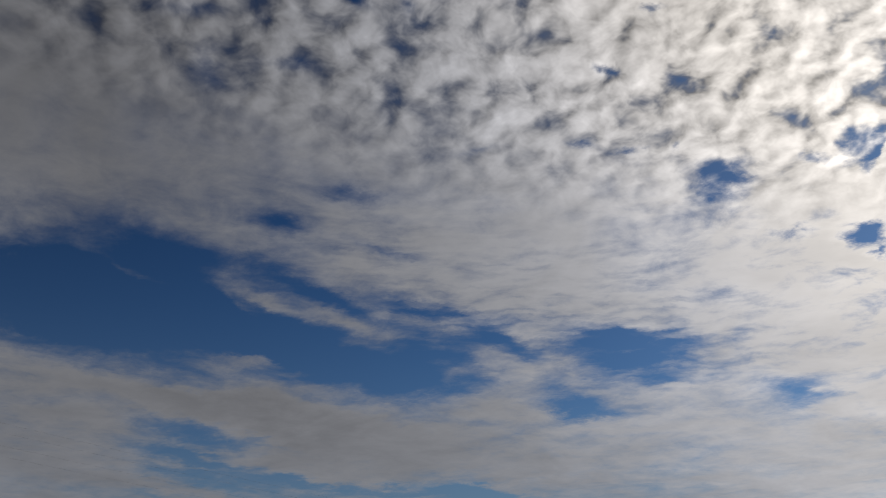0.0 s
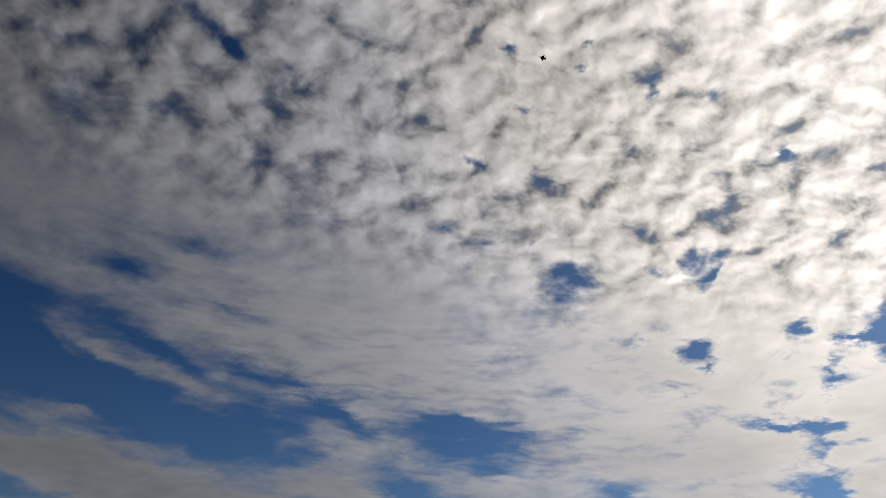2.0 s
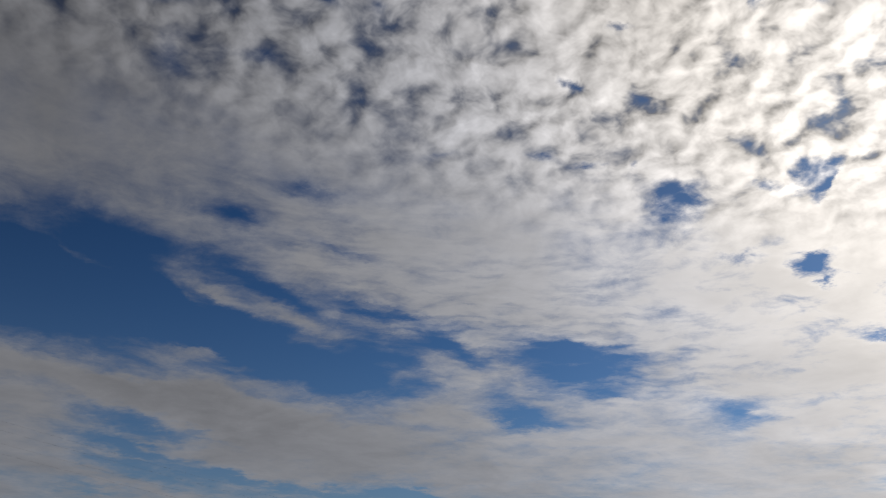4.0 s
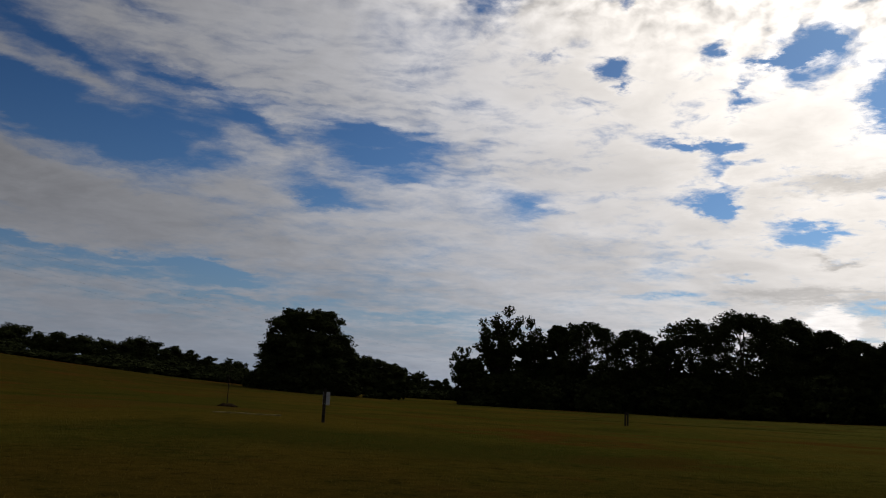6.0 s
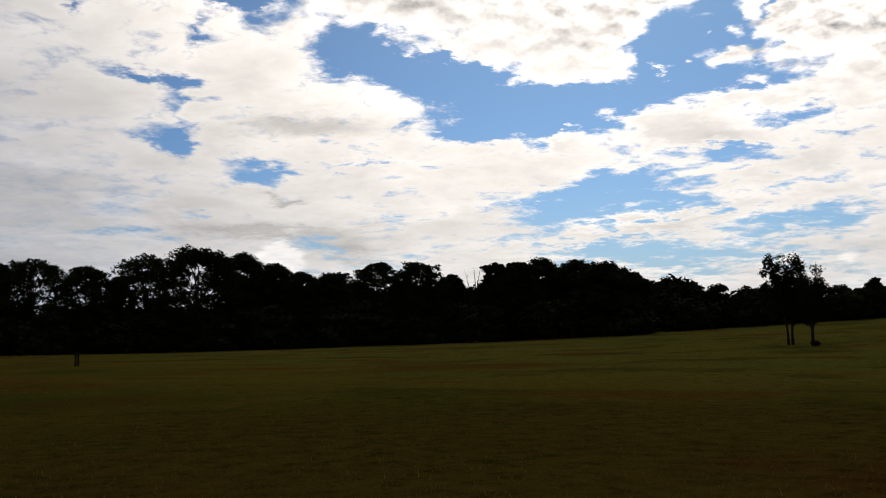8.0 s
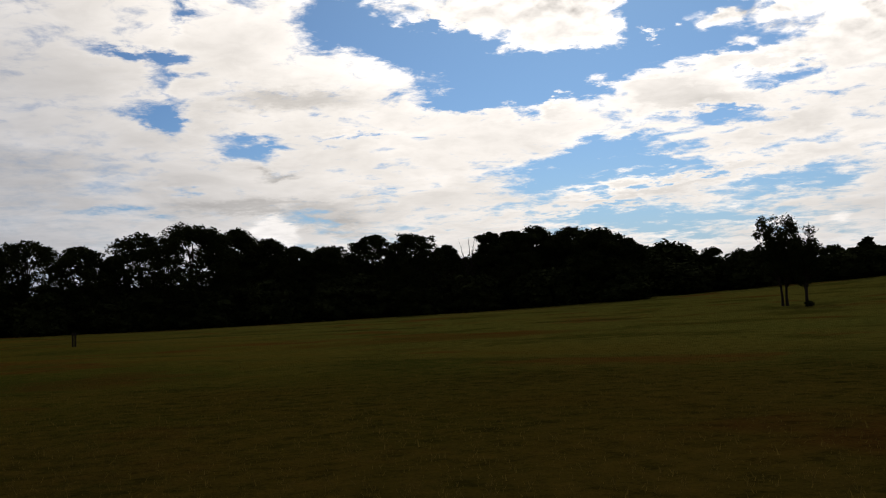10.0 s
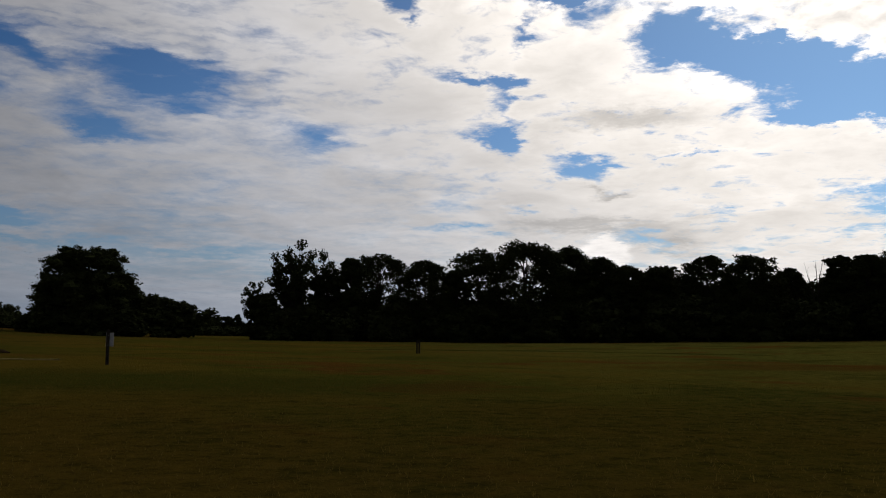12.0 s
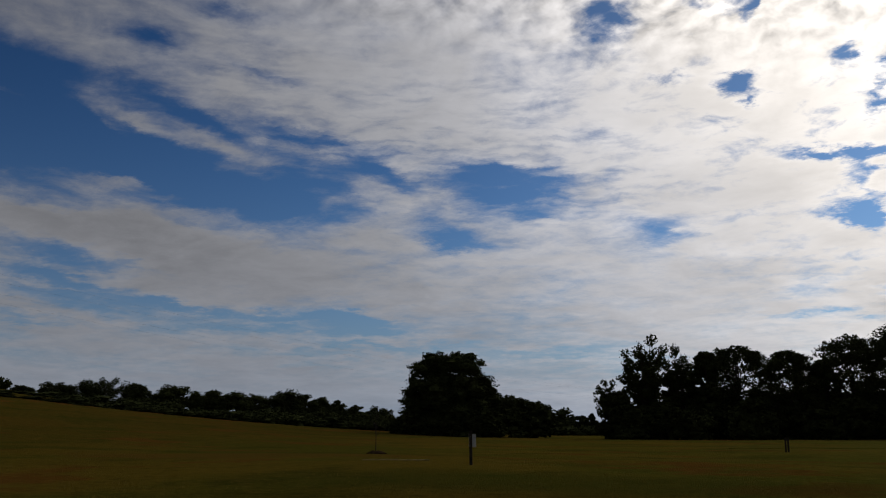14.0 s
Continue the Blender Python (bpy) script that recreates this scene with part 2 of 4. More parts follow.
    heap = n.bell(soft_q, 46.6, 4.6, 1.0, 0.9, -20, 0.55, heap)
    heap = n.bell(soft_q, 49.6, 4.4, 0.9, 0.8, 0, 0.55, heap)
    heap = n.step(heap, 0.33, 0.62)

    lo = n.math("MULTIPLY_ADD", crisp, 0.30, -0.22)
    hi = n.math("MULTIPLY_ADD", crisp, -0.42, 1.22)
    alpha = n.step(n.math("DIVIDE", n.math("SUBTRACT", cover, lo), n.math("SUBTRACT", hi, lo)), 0.0, 1.0)
    alpha = n.math("MAXIMUM", alpha, heap)

    # light in the cloud: white towards the sun, grey away from it, paler near the horizon
    glow = n.math("POWER", n.line(near, 0.28, 1.0), 3.0)
    glow = n.math("MULTIPLY_ADD", glow, 1.27, 0.135)
    glow = n.math("MULTIPLY_ADD", n.math("EXPONENT", n.math("MULTIPLY", el, -0.10)), n.step(near, 0.25, 0.75, 0.10, 0.19), glow)
    relief = n.math("MULTIPLY", n.math("SUBTRACT", puff, puff_s), n.math("MULTIPLY", up, n.math("MULTIPLY_ADD", crisp, 0.3, 1.0)))
    relief = add(relief, puff, up, 1.7)
    relief = add(relief, patch, up, 0.6)
    relief = add(relief, flake, low, 0.5)
    relief = add(relief, folds, low, -0.5)
    relief = add(relief, ripple, band, 0.45)
    relief = add(relief, wisp, veiled, 0.5)
    relief = add(relief, streak, far, 0.35)
    relief = n.math("MULTIPLY_ADD", shadow, -0.8, relief)
    relief = n.math("MAXIMUM", n.math("ADD", relief, 1.0), 0.3)
    shade = n.math("MULTIPLY_ADD", thick, n.math("MULTIPLY_ADD", crisp, -0.10, -0.17), 1.21)
    dim = n.step(el, 18.0, 40.0, 1.0, 0.72)
    light = n.math("MULTIPLY", n.math("MULTIPLY", n.math("MULTIPLY", glow, dim), relief), shade)
    light = n.math("MULTIPLY_ADD", heap, n.math("MULTIPLY_ADD", flake, 0.5, -0.04), light)
    warm = n.step(glow, 0.2, 0.8)
    cloud = n.xyz(n.math("MULTIPLY", light, n.math("MULTIPLY_ADD", warm, 0.06, 0.975)), n.math("MULTIPLY", light, n.math("MULTIPLY_ADD", warm, -0.012, 0.985)),
                  n.math("MULTIPLY", light, n.math("MULTIPLY_ADD", warm, -0.15, 1.06)))
    sky = n.put("ShaderNodeTexSky", sky_type="NISHITA", sun_disc=False, sun_elevation=radians(SUN_EL),
                sun_rotation=radians(SUN_AZ), altitude=100.0, air_density=1.0, dust_density=0.6, ozone_density=1.5).outputs[0]
    blue = n.put("ShaderNodeGamma", {"Color": n.vec("MULTIPLY", sky, (0.077, 0.0905, 0.0885)), "Gamma": 2.02}).outputs[0]
    veil = n.math("MULTIPLY", n.math("MAXIMUM", n.math("SUBTRACT", glow, 0.25), 0.0), 0.125)      # thin haze towards the sun
    blue = n.vec("ADD", blue, n.xyz(veil, veil, veil))
    blue = n.vec("MULTIPLY", blue, (0.89, 1.0, 1.03))
    blue = n.vec("SCALE", blue)
    n.tree.links.new(n.step(near, 0.25, 0.80, 0.84, 0.86), blue.node.inputs["Scale"])      # deepest far from the sun
    haze = n.math("MULTIPLY", n.math("EXPONENT", n.math("MULTIPLY", el, -0.17)), 1.1, clamp=True)
    murk = n.math("MULTIPLY_ADD", n.math("MINIMUM", glow, 0.9), 2.3, 0.35)
    depth = n.math("EXPONENT", n.math("MULTIPLY", el, -0.08))
    blue = n.vec("MULTIPLY", blue, n.xyz(n.math("MULTIPLY_ADD", depth, -0.10, 1.0), n.math("MULTIPLY_ADD", depth, -0.26, 1.0), n.math("MULTIPLY_ADD", depth, 0.06, 1.0)))
    blue = n.mix(haze, blue, n.vec("MULTIPLY", n.xyz(murk, murk, murk), (0.175, 0.225, 0.315)))      # blue-grey haze low down
    colour = n.mix(alpha, blue, cloud)
    low_haze = n.math("MULTIPLY", n.math("EXPONENT", n.math("MULTIPLY", el, -0.24)), n.step(near, 0.80, 0.45, 0.15, 0.85))
    colour = n.mix(low_haze, colour, n.vec("MULTIPLY", n.xyz(murk, murk, murk), (0.172, 0.222, 0.300)))
    bg = n.put("ShaderNodeBackground", {"Color": colour, "Strength": 1.0}).outputs[0]
    n.put("ShaderNodeOutputWorld", {"Surface": bg})


make_sky()
lamp = bpy.data.lights.new("sun", "SUN")
lamp.energy, lamp.angle, lamp.color = 0.5, radians(10.0), (1.0, 0.95, 0.86)
sun_lamp = new("sun", lamp)
sun_lamp.matrix_world = look((60, 100, 120), (60 - math.sin(radians(SUN_AZ)) * math.cos(radians(SUN_EL)) * 10,
                                              100 - math.cos(radians(SUN_AZ)) * math.cos(radians(SUN_EL)) * 10,
                                              120 - math.sin(radians(SUN_EL)) * 10))


# ---- materials ----
def material(name, dark, bright, scale, rough=0.8, island=0.0, bump=0.0, fine=6.0, metal=0.0, gloss=0.25):
    """Two tones mixed by noise at two sizes, and by a chance value of each leaf or piece."""
    m = bpy.data.materials.new(name)
    m.use_nodes = True
    n = Net(m.node_tree)
    co = n.put("ShaderNodeTexCoord").outputs["Object"]
    f = n.math("MULTIPLY_ADD", n.noise(co, scale, 4.0), 0.6, n.math("MULTIPLY", n.noise(co, scale * fine, 4.0), 0.4))
    f = n.step(f, 0.3, 0.7)
    if island:
        chance = n.put("ShaderNodeNewGeometry").outputs["Random Per Island"]
        f = n.math("ADD", n.math("MULTIPLY", f, 1 - island), n.math("MULTIPLY", chance, island))
    b = n.put("ShaderNodeBsdfPrincipled", {"Base Color": n.mix(f, dark, bright), "Roughness": rough, "Metallic": metal})
    b.inputs["Specular IOR Level"].default_value = gloss
    if bump:
        n.tree.links.new(n.put("ShaderNodeBump", {"Height": n.noise(co, scale * fine, 5.0), "Strength": bump, "Distance": 0.02}).outputs[0],
                         b.inputs["Normal"])
    n.put("ShaderNodeOutputMaterial", {0: b.outputs[0]})
    return m


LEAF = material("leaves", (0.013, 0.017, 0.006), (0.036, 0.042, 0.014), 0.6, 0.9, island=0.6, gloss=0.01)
BARK = material("bark", (0.018, 0.014, 0.011), (0.05, 0.04, 0.03), 3.0, 0.95, bump=0.3, gloss=0.02)
WOOD = material("weathered_wood", (0.014, 0.012, 0.010), (0.042, 0.034, 0.027), 6.0, 0.9, bump=0.4, gloss=0.04)
PALE_WOOD = material("pale_timber", (0.12, 0.10, 0.045), (0.27, 0.22, 0.095), 8.0, 0.9, bump=0.4, gloss=0.03)
WHITE = material("grey_white_paint", (0.30, 0.30, 0.30), (0.48, 0.48, 0.47), 4.0, 0.6)
MULCH = material("mulch", (0.012, 0.008, 0.005), (0.035, 0.023, 0.013), 9.0, 0.95, bump=0.8, gloss=0.0)
STEEL = material("galvanised_steel", (0.16, 0.165, 0.17), (0.3, 0.31, 0.32), 2.0, 0.55, metal=0.6)
CABLE = material("cable", (0.03, 0.03, 0.032), (0.06, 0.06, 0.065), 2.0, 0.6)
JET = material("dark_grey_paint", (0.03, 0.032, 0.035), (0.06, 0.063, 0.068), 3.0, 0.45)
JET_GLASS = material("tinted_canopy", (0.01, 0.011, 0.012), (0.02, 0.022, 0.024), 3.0, 0.08)


def ground_material():
    m = bpy.data.materials.new("dry_grass")
    m.use_nodes = True
    n = Net(m.node_tree)
    co = n.put("ShaderNodeTexCoord").outputs["Object"]
    wide = n.noise(co, 0.05, 4.0, 0.6)
    mid = n.noise(co, 0.13, 5.0, 0.62, distort=0.4)
    rust = n.noise(n.vec("ADD", co, (40, 12, 0)), 0.085, 5.0, 0.65)
    fine = n.noise(co, 2.2, 7.0, 0.72)
    grain = n.noise(co, 16.0, 4.0, 0.75)
    c = n.mix(n.step(wide, 0.42, 0.58), (0.078, 0.055, 0.0085), (0.050, 0.050, 0.007))
    side = n.put("ShaderNodeSeparateXYZ", {0: co}).outputs[0]
    side = n.math("MULTIPLY_ADD", n.math("SUBTRACT", mid, 0.5), 60.0, side)
    c = n.mix(n.step(side, -12.0, 35.0, 0.0, 0.74), c, n.mix(n.step(fine, 0.3, 0.7), (0.052, 0.060, 0.011), (0.115, 0.105, 0.022)))
    c = n.mix(n.step(side, -15.0, -70.0, 0.0, 0.6), c, n.mix(n.step(fine, 0.3, 0.7), (0.022, 0.014, 0.003), (0.066, 0.040, 0.008)))
    c = n.mix(n.math("MULTIPLY", n.step(mid, 0.5, 0.64), 0.68), c, (0.027, 0.031, 0.005))
    c = n.mix(n.math("MULTIPLY", n.step(rust, 0.54, 0.64), 0.85), c, (0.080, 0.034, 0.008))
    c = n.mix(n.math("MULTIPLY", n.step(fine, 0.5, 0.72), 0.6), c, (0.105, 0.071, 0.014))
    c = n.mix(n.math("MULTIPLY", n.step(fine, 0.48, 0.3), 0.6), c, (0.020, 0.018, 0.004))
    c = n.mix(n.math("MULTIPLY", n.step(grain, 0.46, 0.66), 0.5), c, (0.014, 0.011, 0.003))
    c = n.mix(n.math("MULTIPLY", n.step(grain, 0.42, 0.28), 0.5), c, (0.09, 0.064, 0.015))
    # rust-brown grass close by, painted darker for the shade between its blades
    near_shade = n.vec("LENGTH", n.vec("MULTIPLY", n.vec("SUBTRACT", co, (2.0, 4.0, 0.0)), (0.7, 1.0, 0.0)), out=1)
    near_shade = n.step(n.math("MULTIPLY_ADD", n.math("SUBTRACT", rust, 0.5), 30.0, near_shade), 26.0, 9.0)
    c = n.mix(n.math("MULTIPLY", near_shade, 0.52), c, n.mix(n.step(fine, 0.35, 0.65), (0.014, 0.009, 0.002), (0.046, 0.025, 0.005)))
    for spot, size, tone in (((-4.5, 26.5, 0.0), (9.0, 5.0), (0.024, 0.029, 0.005)), ((23.0, 45.0, 0.0), (8.0, 4.5), (0.062, 0.026, 0.006)),
                             ((-24.0, 42.0, 0.0), (9.0, 5.0), (0.075, 0.038, 0.009))):
        d = n.vec("LENGTH", n.vec("MULTIPLY", n.vec("SUBTRACT", co, spot), (1 / size[0], 1 / size[1], 0.0)), out=1)
        d = n.step(n.math("MULTIPLY_ADD", n.math("SUBTRACT", mid, 0.5), 2.2, d), 1.25, 0.55, 0.0, 0.6)
        c = n.mix(n.math("MULTIPLY", d, n.step(fine, 0.2, 0.6, 0.6, 1.0)), c, tone)
    b = n.put("ShaderNodeBsdfPrincipled", {"Base Color": c, "Roughness": 0.95})
    b.inputs["Specular IOR Level"].default_value = 0.0
    bump = n.put("ShaderNodeBump", {"Height": n.math("ADD", fine, grain), "Strength": 0.8, "Distance": 0.09})
    n.tree.links.new(bump.outputs[0], b.inputs["Normal"])
    n.put("ShaderNodeOutputMaterial", {0: b.outputs[0]})
    return m


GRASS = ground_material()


def blade_material(name, dark, bright):
    """Blades that let some light through."""
    m = material(name, dark, bright, 0.3, 0.95, island=0.6, gloss=0.0)
    n = m.node_tree
    b = n.nodes["Principled BSDF"]
    through_light = n.nodes.new("ShaderNodeBsdfTranslucent")
    n.links.new(b.inputs["Base Color"].links[0].from_socket, through_light.inputs["Color"])
    both = n.nodes.new("ShaderNodeMixShader")
    both.inputs[0].default_value = 0.55
    n.links.new(b.outputs[0], both.inputs[1])
    n.links.new(through_light.outputs[0], both.inputs[2])
    n.links.new(both.outputs[0], n.nodes["Material Output"].inputs[0])
    return m


BLADE = blade_material("grass_blades", (0.050, 0.036, 0.008), (0.15, 0.105, 0.024))
GREEN_BLADE = blade_material("green_grass_blades", (0.042, 0.047, 0.010), (0.085, 0.085, 0.019))


# ---- helpers ----
def mesh_of(name, verts, faces, mat, smooth=False):
    me = bpy.data.meshes.new(name)
    me.from_pydata([tuple(v) for v in verts], [], [tuple(f) for f in faces])
    me.materials.append(mat)
    if smooth:
        me.polygons.foreach_set("use_smooth", [True] * len(me.polygons))
    me.update()
    return me


def part(name, me, parent, label=""):
    ob = new(name, me)
    ob.parent = parent
    return tagged(ob, label) if label else ob


def of_bm(name, bm, mat, smooth=False):
    me = bpy.data.meshes.new(name)
    bmesh.ops.recalc_face_normals(bm, faces=bm.faces)
    bm.to_mesh(me)
    bm.free()
    me.materials.append(mat)
    if smooth:
        me.polygons.foreach_set("use_smooth", [True] * len(me.polygons))
    return me


def box_mesh(name, size, centre, mat, bevel=0.01, segments=1):
    bm = bmesh.new()
    bmesh.ops.create_cube(bm, size=1.0, matrix=Matrix.Translation(centre) @ Matrix.Diagonal((*size, 1)))
    if bevel:
        bmesh.ops.bevel(bm, geom=bm.edges[:], offset=bevel, segments=segments, affect="EDGES")
    return of_bm(name, bm, mat)


def tube(path, radii, sides=7):
    """Vertices and faces of a tapered, bent rod along the points of path."""
    path = [Vector(p) for p in path]
    verts, faces = [], []
    for i, (p, r) in enumerate(zip(path, radii)):
        d = (path[min(i + 1, len(path) - 1)] - path[max(i - 1, 0)]).normalized()
        a = d.orthogonal().normalized()
        b = d.cross(a)
        for k in range(sides):
            t = 2 * math.pi * k / sides
            verts.append(p + (a * math.cos(t) + b * math.sin(t)) * r)
    for i in range(len(path) - 1):
        for k in range(sides):
            j = (k + 1) % sides
            faces.append((i * sides + k, i * sides + j, (i + 1) * sides + j, (i + 1) * sides + k))
    faces.append(tuple(range(len(verts) - sides, len(verts))))
    return verts, faces


def join(pieces):
    verts, faces = [], []
    for v, f in pieces:
        n = len(verts)
        verts.extend(v)
        faces.extend(tuple(i + n for i in q) for q in f)
    return verts, faces


# ---- ground ----
def smooth01(v):
    v = np.clip(v, 0, 1)
    return v * v * (3 - 2 * v)


def terrain(x, y):
    x, y = np.asarray(x, float), np.asarray(y, float)
    r = np.hypot(x, y)
    hill = 8.8 * (np.clip(-x, 0, 160) / 119) ** 2.4 + 4.0 * (np.clip(x, 0, 160) / 129) ** 3
    hill = hill * (1 - smooth01((r - 165) / 130))
    hill = hill + 0.38 * np.exp(-((x + 12) ** 2 + (y - 40) ** 2) / 260)
    wave = 0.10 * np.sin(x * 0.11 + 1.3) * np.sin(y * 0.09 + 0.4) + 0.05 * np.sin(x * 0.31 + y * 0.17)
    return hill + wave * smooth01((r - 6) / 25) * (1 - 0.7 * smooth01((r - 60) / 60)) + 0.3 * smooth01((r - 60) / 90) + 0.3 * smooth01((x - 15) / 50) * smooth01((r - 60) / 80)


def place(az, r):
    x, y = r * math.sin(radians(az)), r * math.cos(radians(az))
    return x, y, float(terrain(x, y))


def make_ground():
    radii = np.concatenate([[0.0], np.arange(2, 60, 2.0), np.arange(60, 320, 5.0), np.geomspace(320, 4600, 26)])
    turns = 180
    verts, faces = [(0, 0, float(terrain(0, 0)))], []
    for r in radii[1:]:
        a = np.arange(turns) * 2 * np.pi / turns
        xs, ys = r * np.sin(a), r * np.cos(a)
        verts.extend(zip(xs, ys, terrain(xs, ys)))
    for k in range(turns):
        faces.append((0, 1 + (k + 1) % turns, 1 + k))
    for i in range(len(radii) - 2):
        b, c = 1 + i * turns, 1 + (i + 1) * turns
        for k in range(turns):
            j = (k + 1) % turns
            faces.append((b + k, b + j, c + j, c + k))
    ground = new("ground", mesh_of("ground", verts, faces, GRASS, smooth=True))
    tagged(ground, "dry mown brown and green grass field", "ground", kind="structure")


make_ground()


# ---- trees ----
def leaf_cloud(g, centres, sizes, count, leaf, squash=0.75):
    """Small folded leaf sprays scattered in and on the clumps of a crown."""
    centres, sizes = np.asarray(centres), np.asarray(sizes)
    weight = sizes ** 2
    pick = g.choice(len(centres), count, p=weight / weight.sum())
    d = g.normal(size=(count, 3))
    d /= np.linalg.norm(d, axis=1)[:, None]
    rad = sizes[pick] * np.where(g.uniform(0, 1, count) < 0.88, g.uniform(0.4, 1.08, count) ** 0.7, g.uniform(1.0, 1.35, count))
    p = centres[pick] + d * rad[:, None] * np.array([1, 1, squash])
    nrm = d + g.normal(size=(count, 3)) * 0.7
    nrm /= np.linalg.norm(nrm, axis=1)[:, None]
    a = np.cross(nrm, g.normal(size=(count, 3)))
    a /= np.linalg.norm(a, axis=1)[:, None]
    b = np.cross(nrm, a)
    s = leaf * g.uniform(0.5, 1.4, count)[:, None]
    w = s * g.uniform(0.42, 0.75, count)[:, None]
    # a pointed spray: tip, two shoulders, stem
    quad = np.stack([p - a * s, p - b * w + nrm * w * 0.4, p + a * s, p + b * w + nrm * w * 0.4], axis=1)
    verts = quad.reshape(-1, 3)
    k = np.arange(count) * 4
    faces = np.concatenate([np.stack([k, k + 1, k + 2], 1), np.stack([k, k + 2, k + 3], 1)])
    return verts, faces


BALL = bmesh.new()
bmesh.ops.create_icosphere(BALL, subdivisions=2, radius=1.0)
BALL_V = np.array([v.co[:] for v in BALL.verts])
BALL_F = np.array([[v.index for v in f.verts] for f in BALL.faces])
BALL.free()


def cores(g, centres, sizes, k, squash=0.75):
    """The close inner mass of twigs and leaves of each clump, lumpy."""
    vs, fs = [], []
    for i, (c, s) in enumerate(zip(centres, sizes)):
        lump = 1 + 0.2 * g.normal(size=(len(BALL_V), 1))
        vs.append(np.asarray(c) + BALL_V * lump * s * k * np.array([1, 1, squash]))
        fs.append(BALL_F + i * len(BALL_V))
    return np.concatenate(vs), np.concatenate(fs)


def crown_mesh(g, h, w, z0, clumps, clump, leaves, leaf, core, mat, dome=0.6, shift=0.0):
    """A crown between z0 and h, w wide; clump: the clumps' size as a share of w; core 0: open to the sky."""
    centres, sizes = [], []
    mid = z0 + (h - z0) * (1 - dome)
    turn = g.uniform(0, 6.28)
    for i in range(clumps):
        # a dome above mid, an almost upright skirt below it, fuller towards the outside
        f = (i + 0.5) / clumps
        t = i * 2.39996 + turn + g.normal() * 0.4
        s = w * clump * g.uniform(0.65, 1.3)
        if f < dome:
            k = 1 - f / dome
            high, reach = mid + (h - mid - s * 0.6) * k ** 0.8, math.sqrt(max(0.0, 1 - k ** 1.6))
        else:
            k = (f - dome) / (1 - dome)
            high, reach = mid + (z0 + s * 0.5 - mid) * k, 1 - 0.22 * k * k
        r = max(0.0, w / 2 - s * 0.8) * reach * g.uniform(0.12, 1) ** 0.5 * g.uniform(0.88, 1.1)
        centres.append((r * math.cos(t), r * math.sin(t), high + g.normal() * s * 0.3))
        sizes.append(s)
    # smaller tufts on every clump break up its outline
    tufts, spans = list(centres), [s * 0.9 for s in sizes]
    for c, s in zip(centres, sizes):
        for _ in range(9):
            d = g.normal(size=3) + np.array([0, 0, 0.6])
            d *= s * g.uniform(0.72, 1.04) / np.linalg.norm(d)
            tufts.append((c[0] + d[0], c[1] + d[1], c[2] + d[2] * 0.8))
            spans.append(s * g.uniform(0.16, 0.34))
    verts, faces = leaf_cloud(g, tufts, spans, leaves, leaf)
    if core:
        inner = [(0, 0, mid)] + [(w * 0.17 * math.cos(t), w * 0.17 * math.sin(t), z0 + (h - z0) * k) for t, k in ((0, 0.35), (2, 0.45), (4, 0.3), (1, 0.62), (3.4, 0.58), (5, 0.2))]
        big = min(w * 0.34, (h - z0) * 0.42)
        cv, cf = cores(g, centres + inner, sizes + [big] + [big * 0.7] * 6, core)
        faces = np.concatenate([faces, cf + len(verts)])
        verts = np.concatenate([verts, cv])
    # exactly as high and as wide as told
    lift = (h - z0) / (verts[:, 2].max() - z0)
    wide = (w / 2) / np.quantile(np.abs(verts[:, :2]), 0.985)
    fit = np.array([wide, wide, lift])
    verts = verts * fit + np.array([0, 0, z0 * (1 - lift)])
    centres = [(c[0] * wide, c[1] * wide, z0 + (c[2] - z0) * lift) for c in centres]
    if shift:
        verts = verts + np.array([shift, 0, 0])
        centres = [(c[0] + shift, c[1], c[2]) for c in centres]
    return mesh_of("crown", verts.tolist(), faces.tolist(), mat), centres


def trunk_mesh(g, h, r, lean=0.03):
    path, radii = [], []
    x = y = 0.0
    for i in range(9):
        k = i / 8
        path.append((x, y, h * k - 0.15))
        radii.append(r * (1.25 if i == 0 else 1.0) * (1 - 0.75 * k))
        x += g.normal() * lean * h / 8
        y += g.normal() * lean * h / 8
    return mesh_of("trunk", *tube(path, radii, 8), BARK, smooth=True), path


def limb_mesh(g, base, tip, r):
    base, tip = Vector(base), Vector(tip)
    mid = base.lerp(tip, 0.5) + Vector(g.normal(size=3)) * (tip - base).length * 0.08 + Vector((0, 0, (tip - base).length * 0.06))
    return mesh_of("limb", *tube([base, mid, tip], [r, r * 0.65, r * 0.2], 5), BARK, smooth=True)


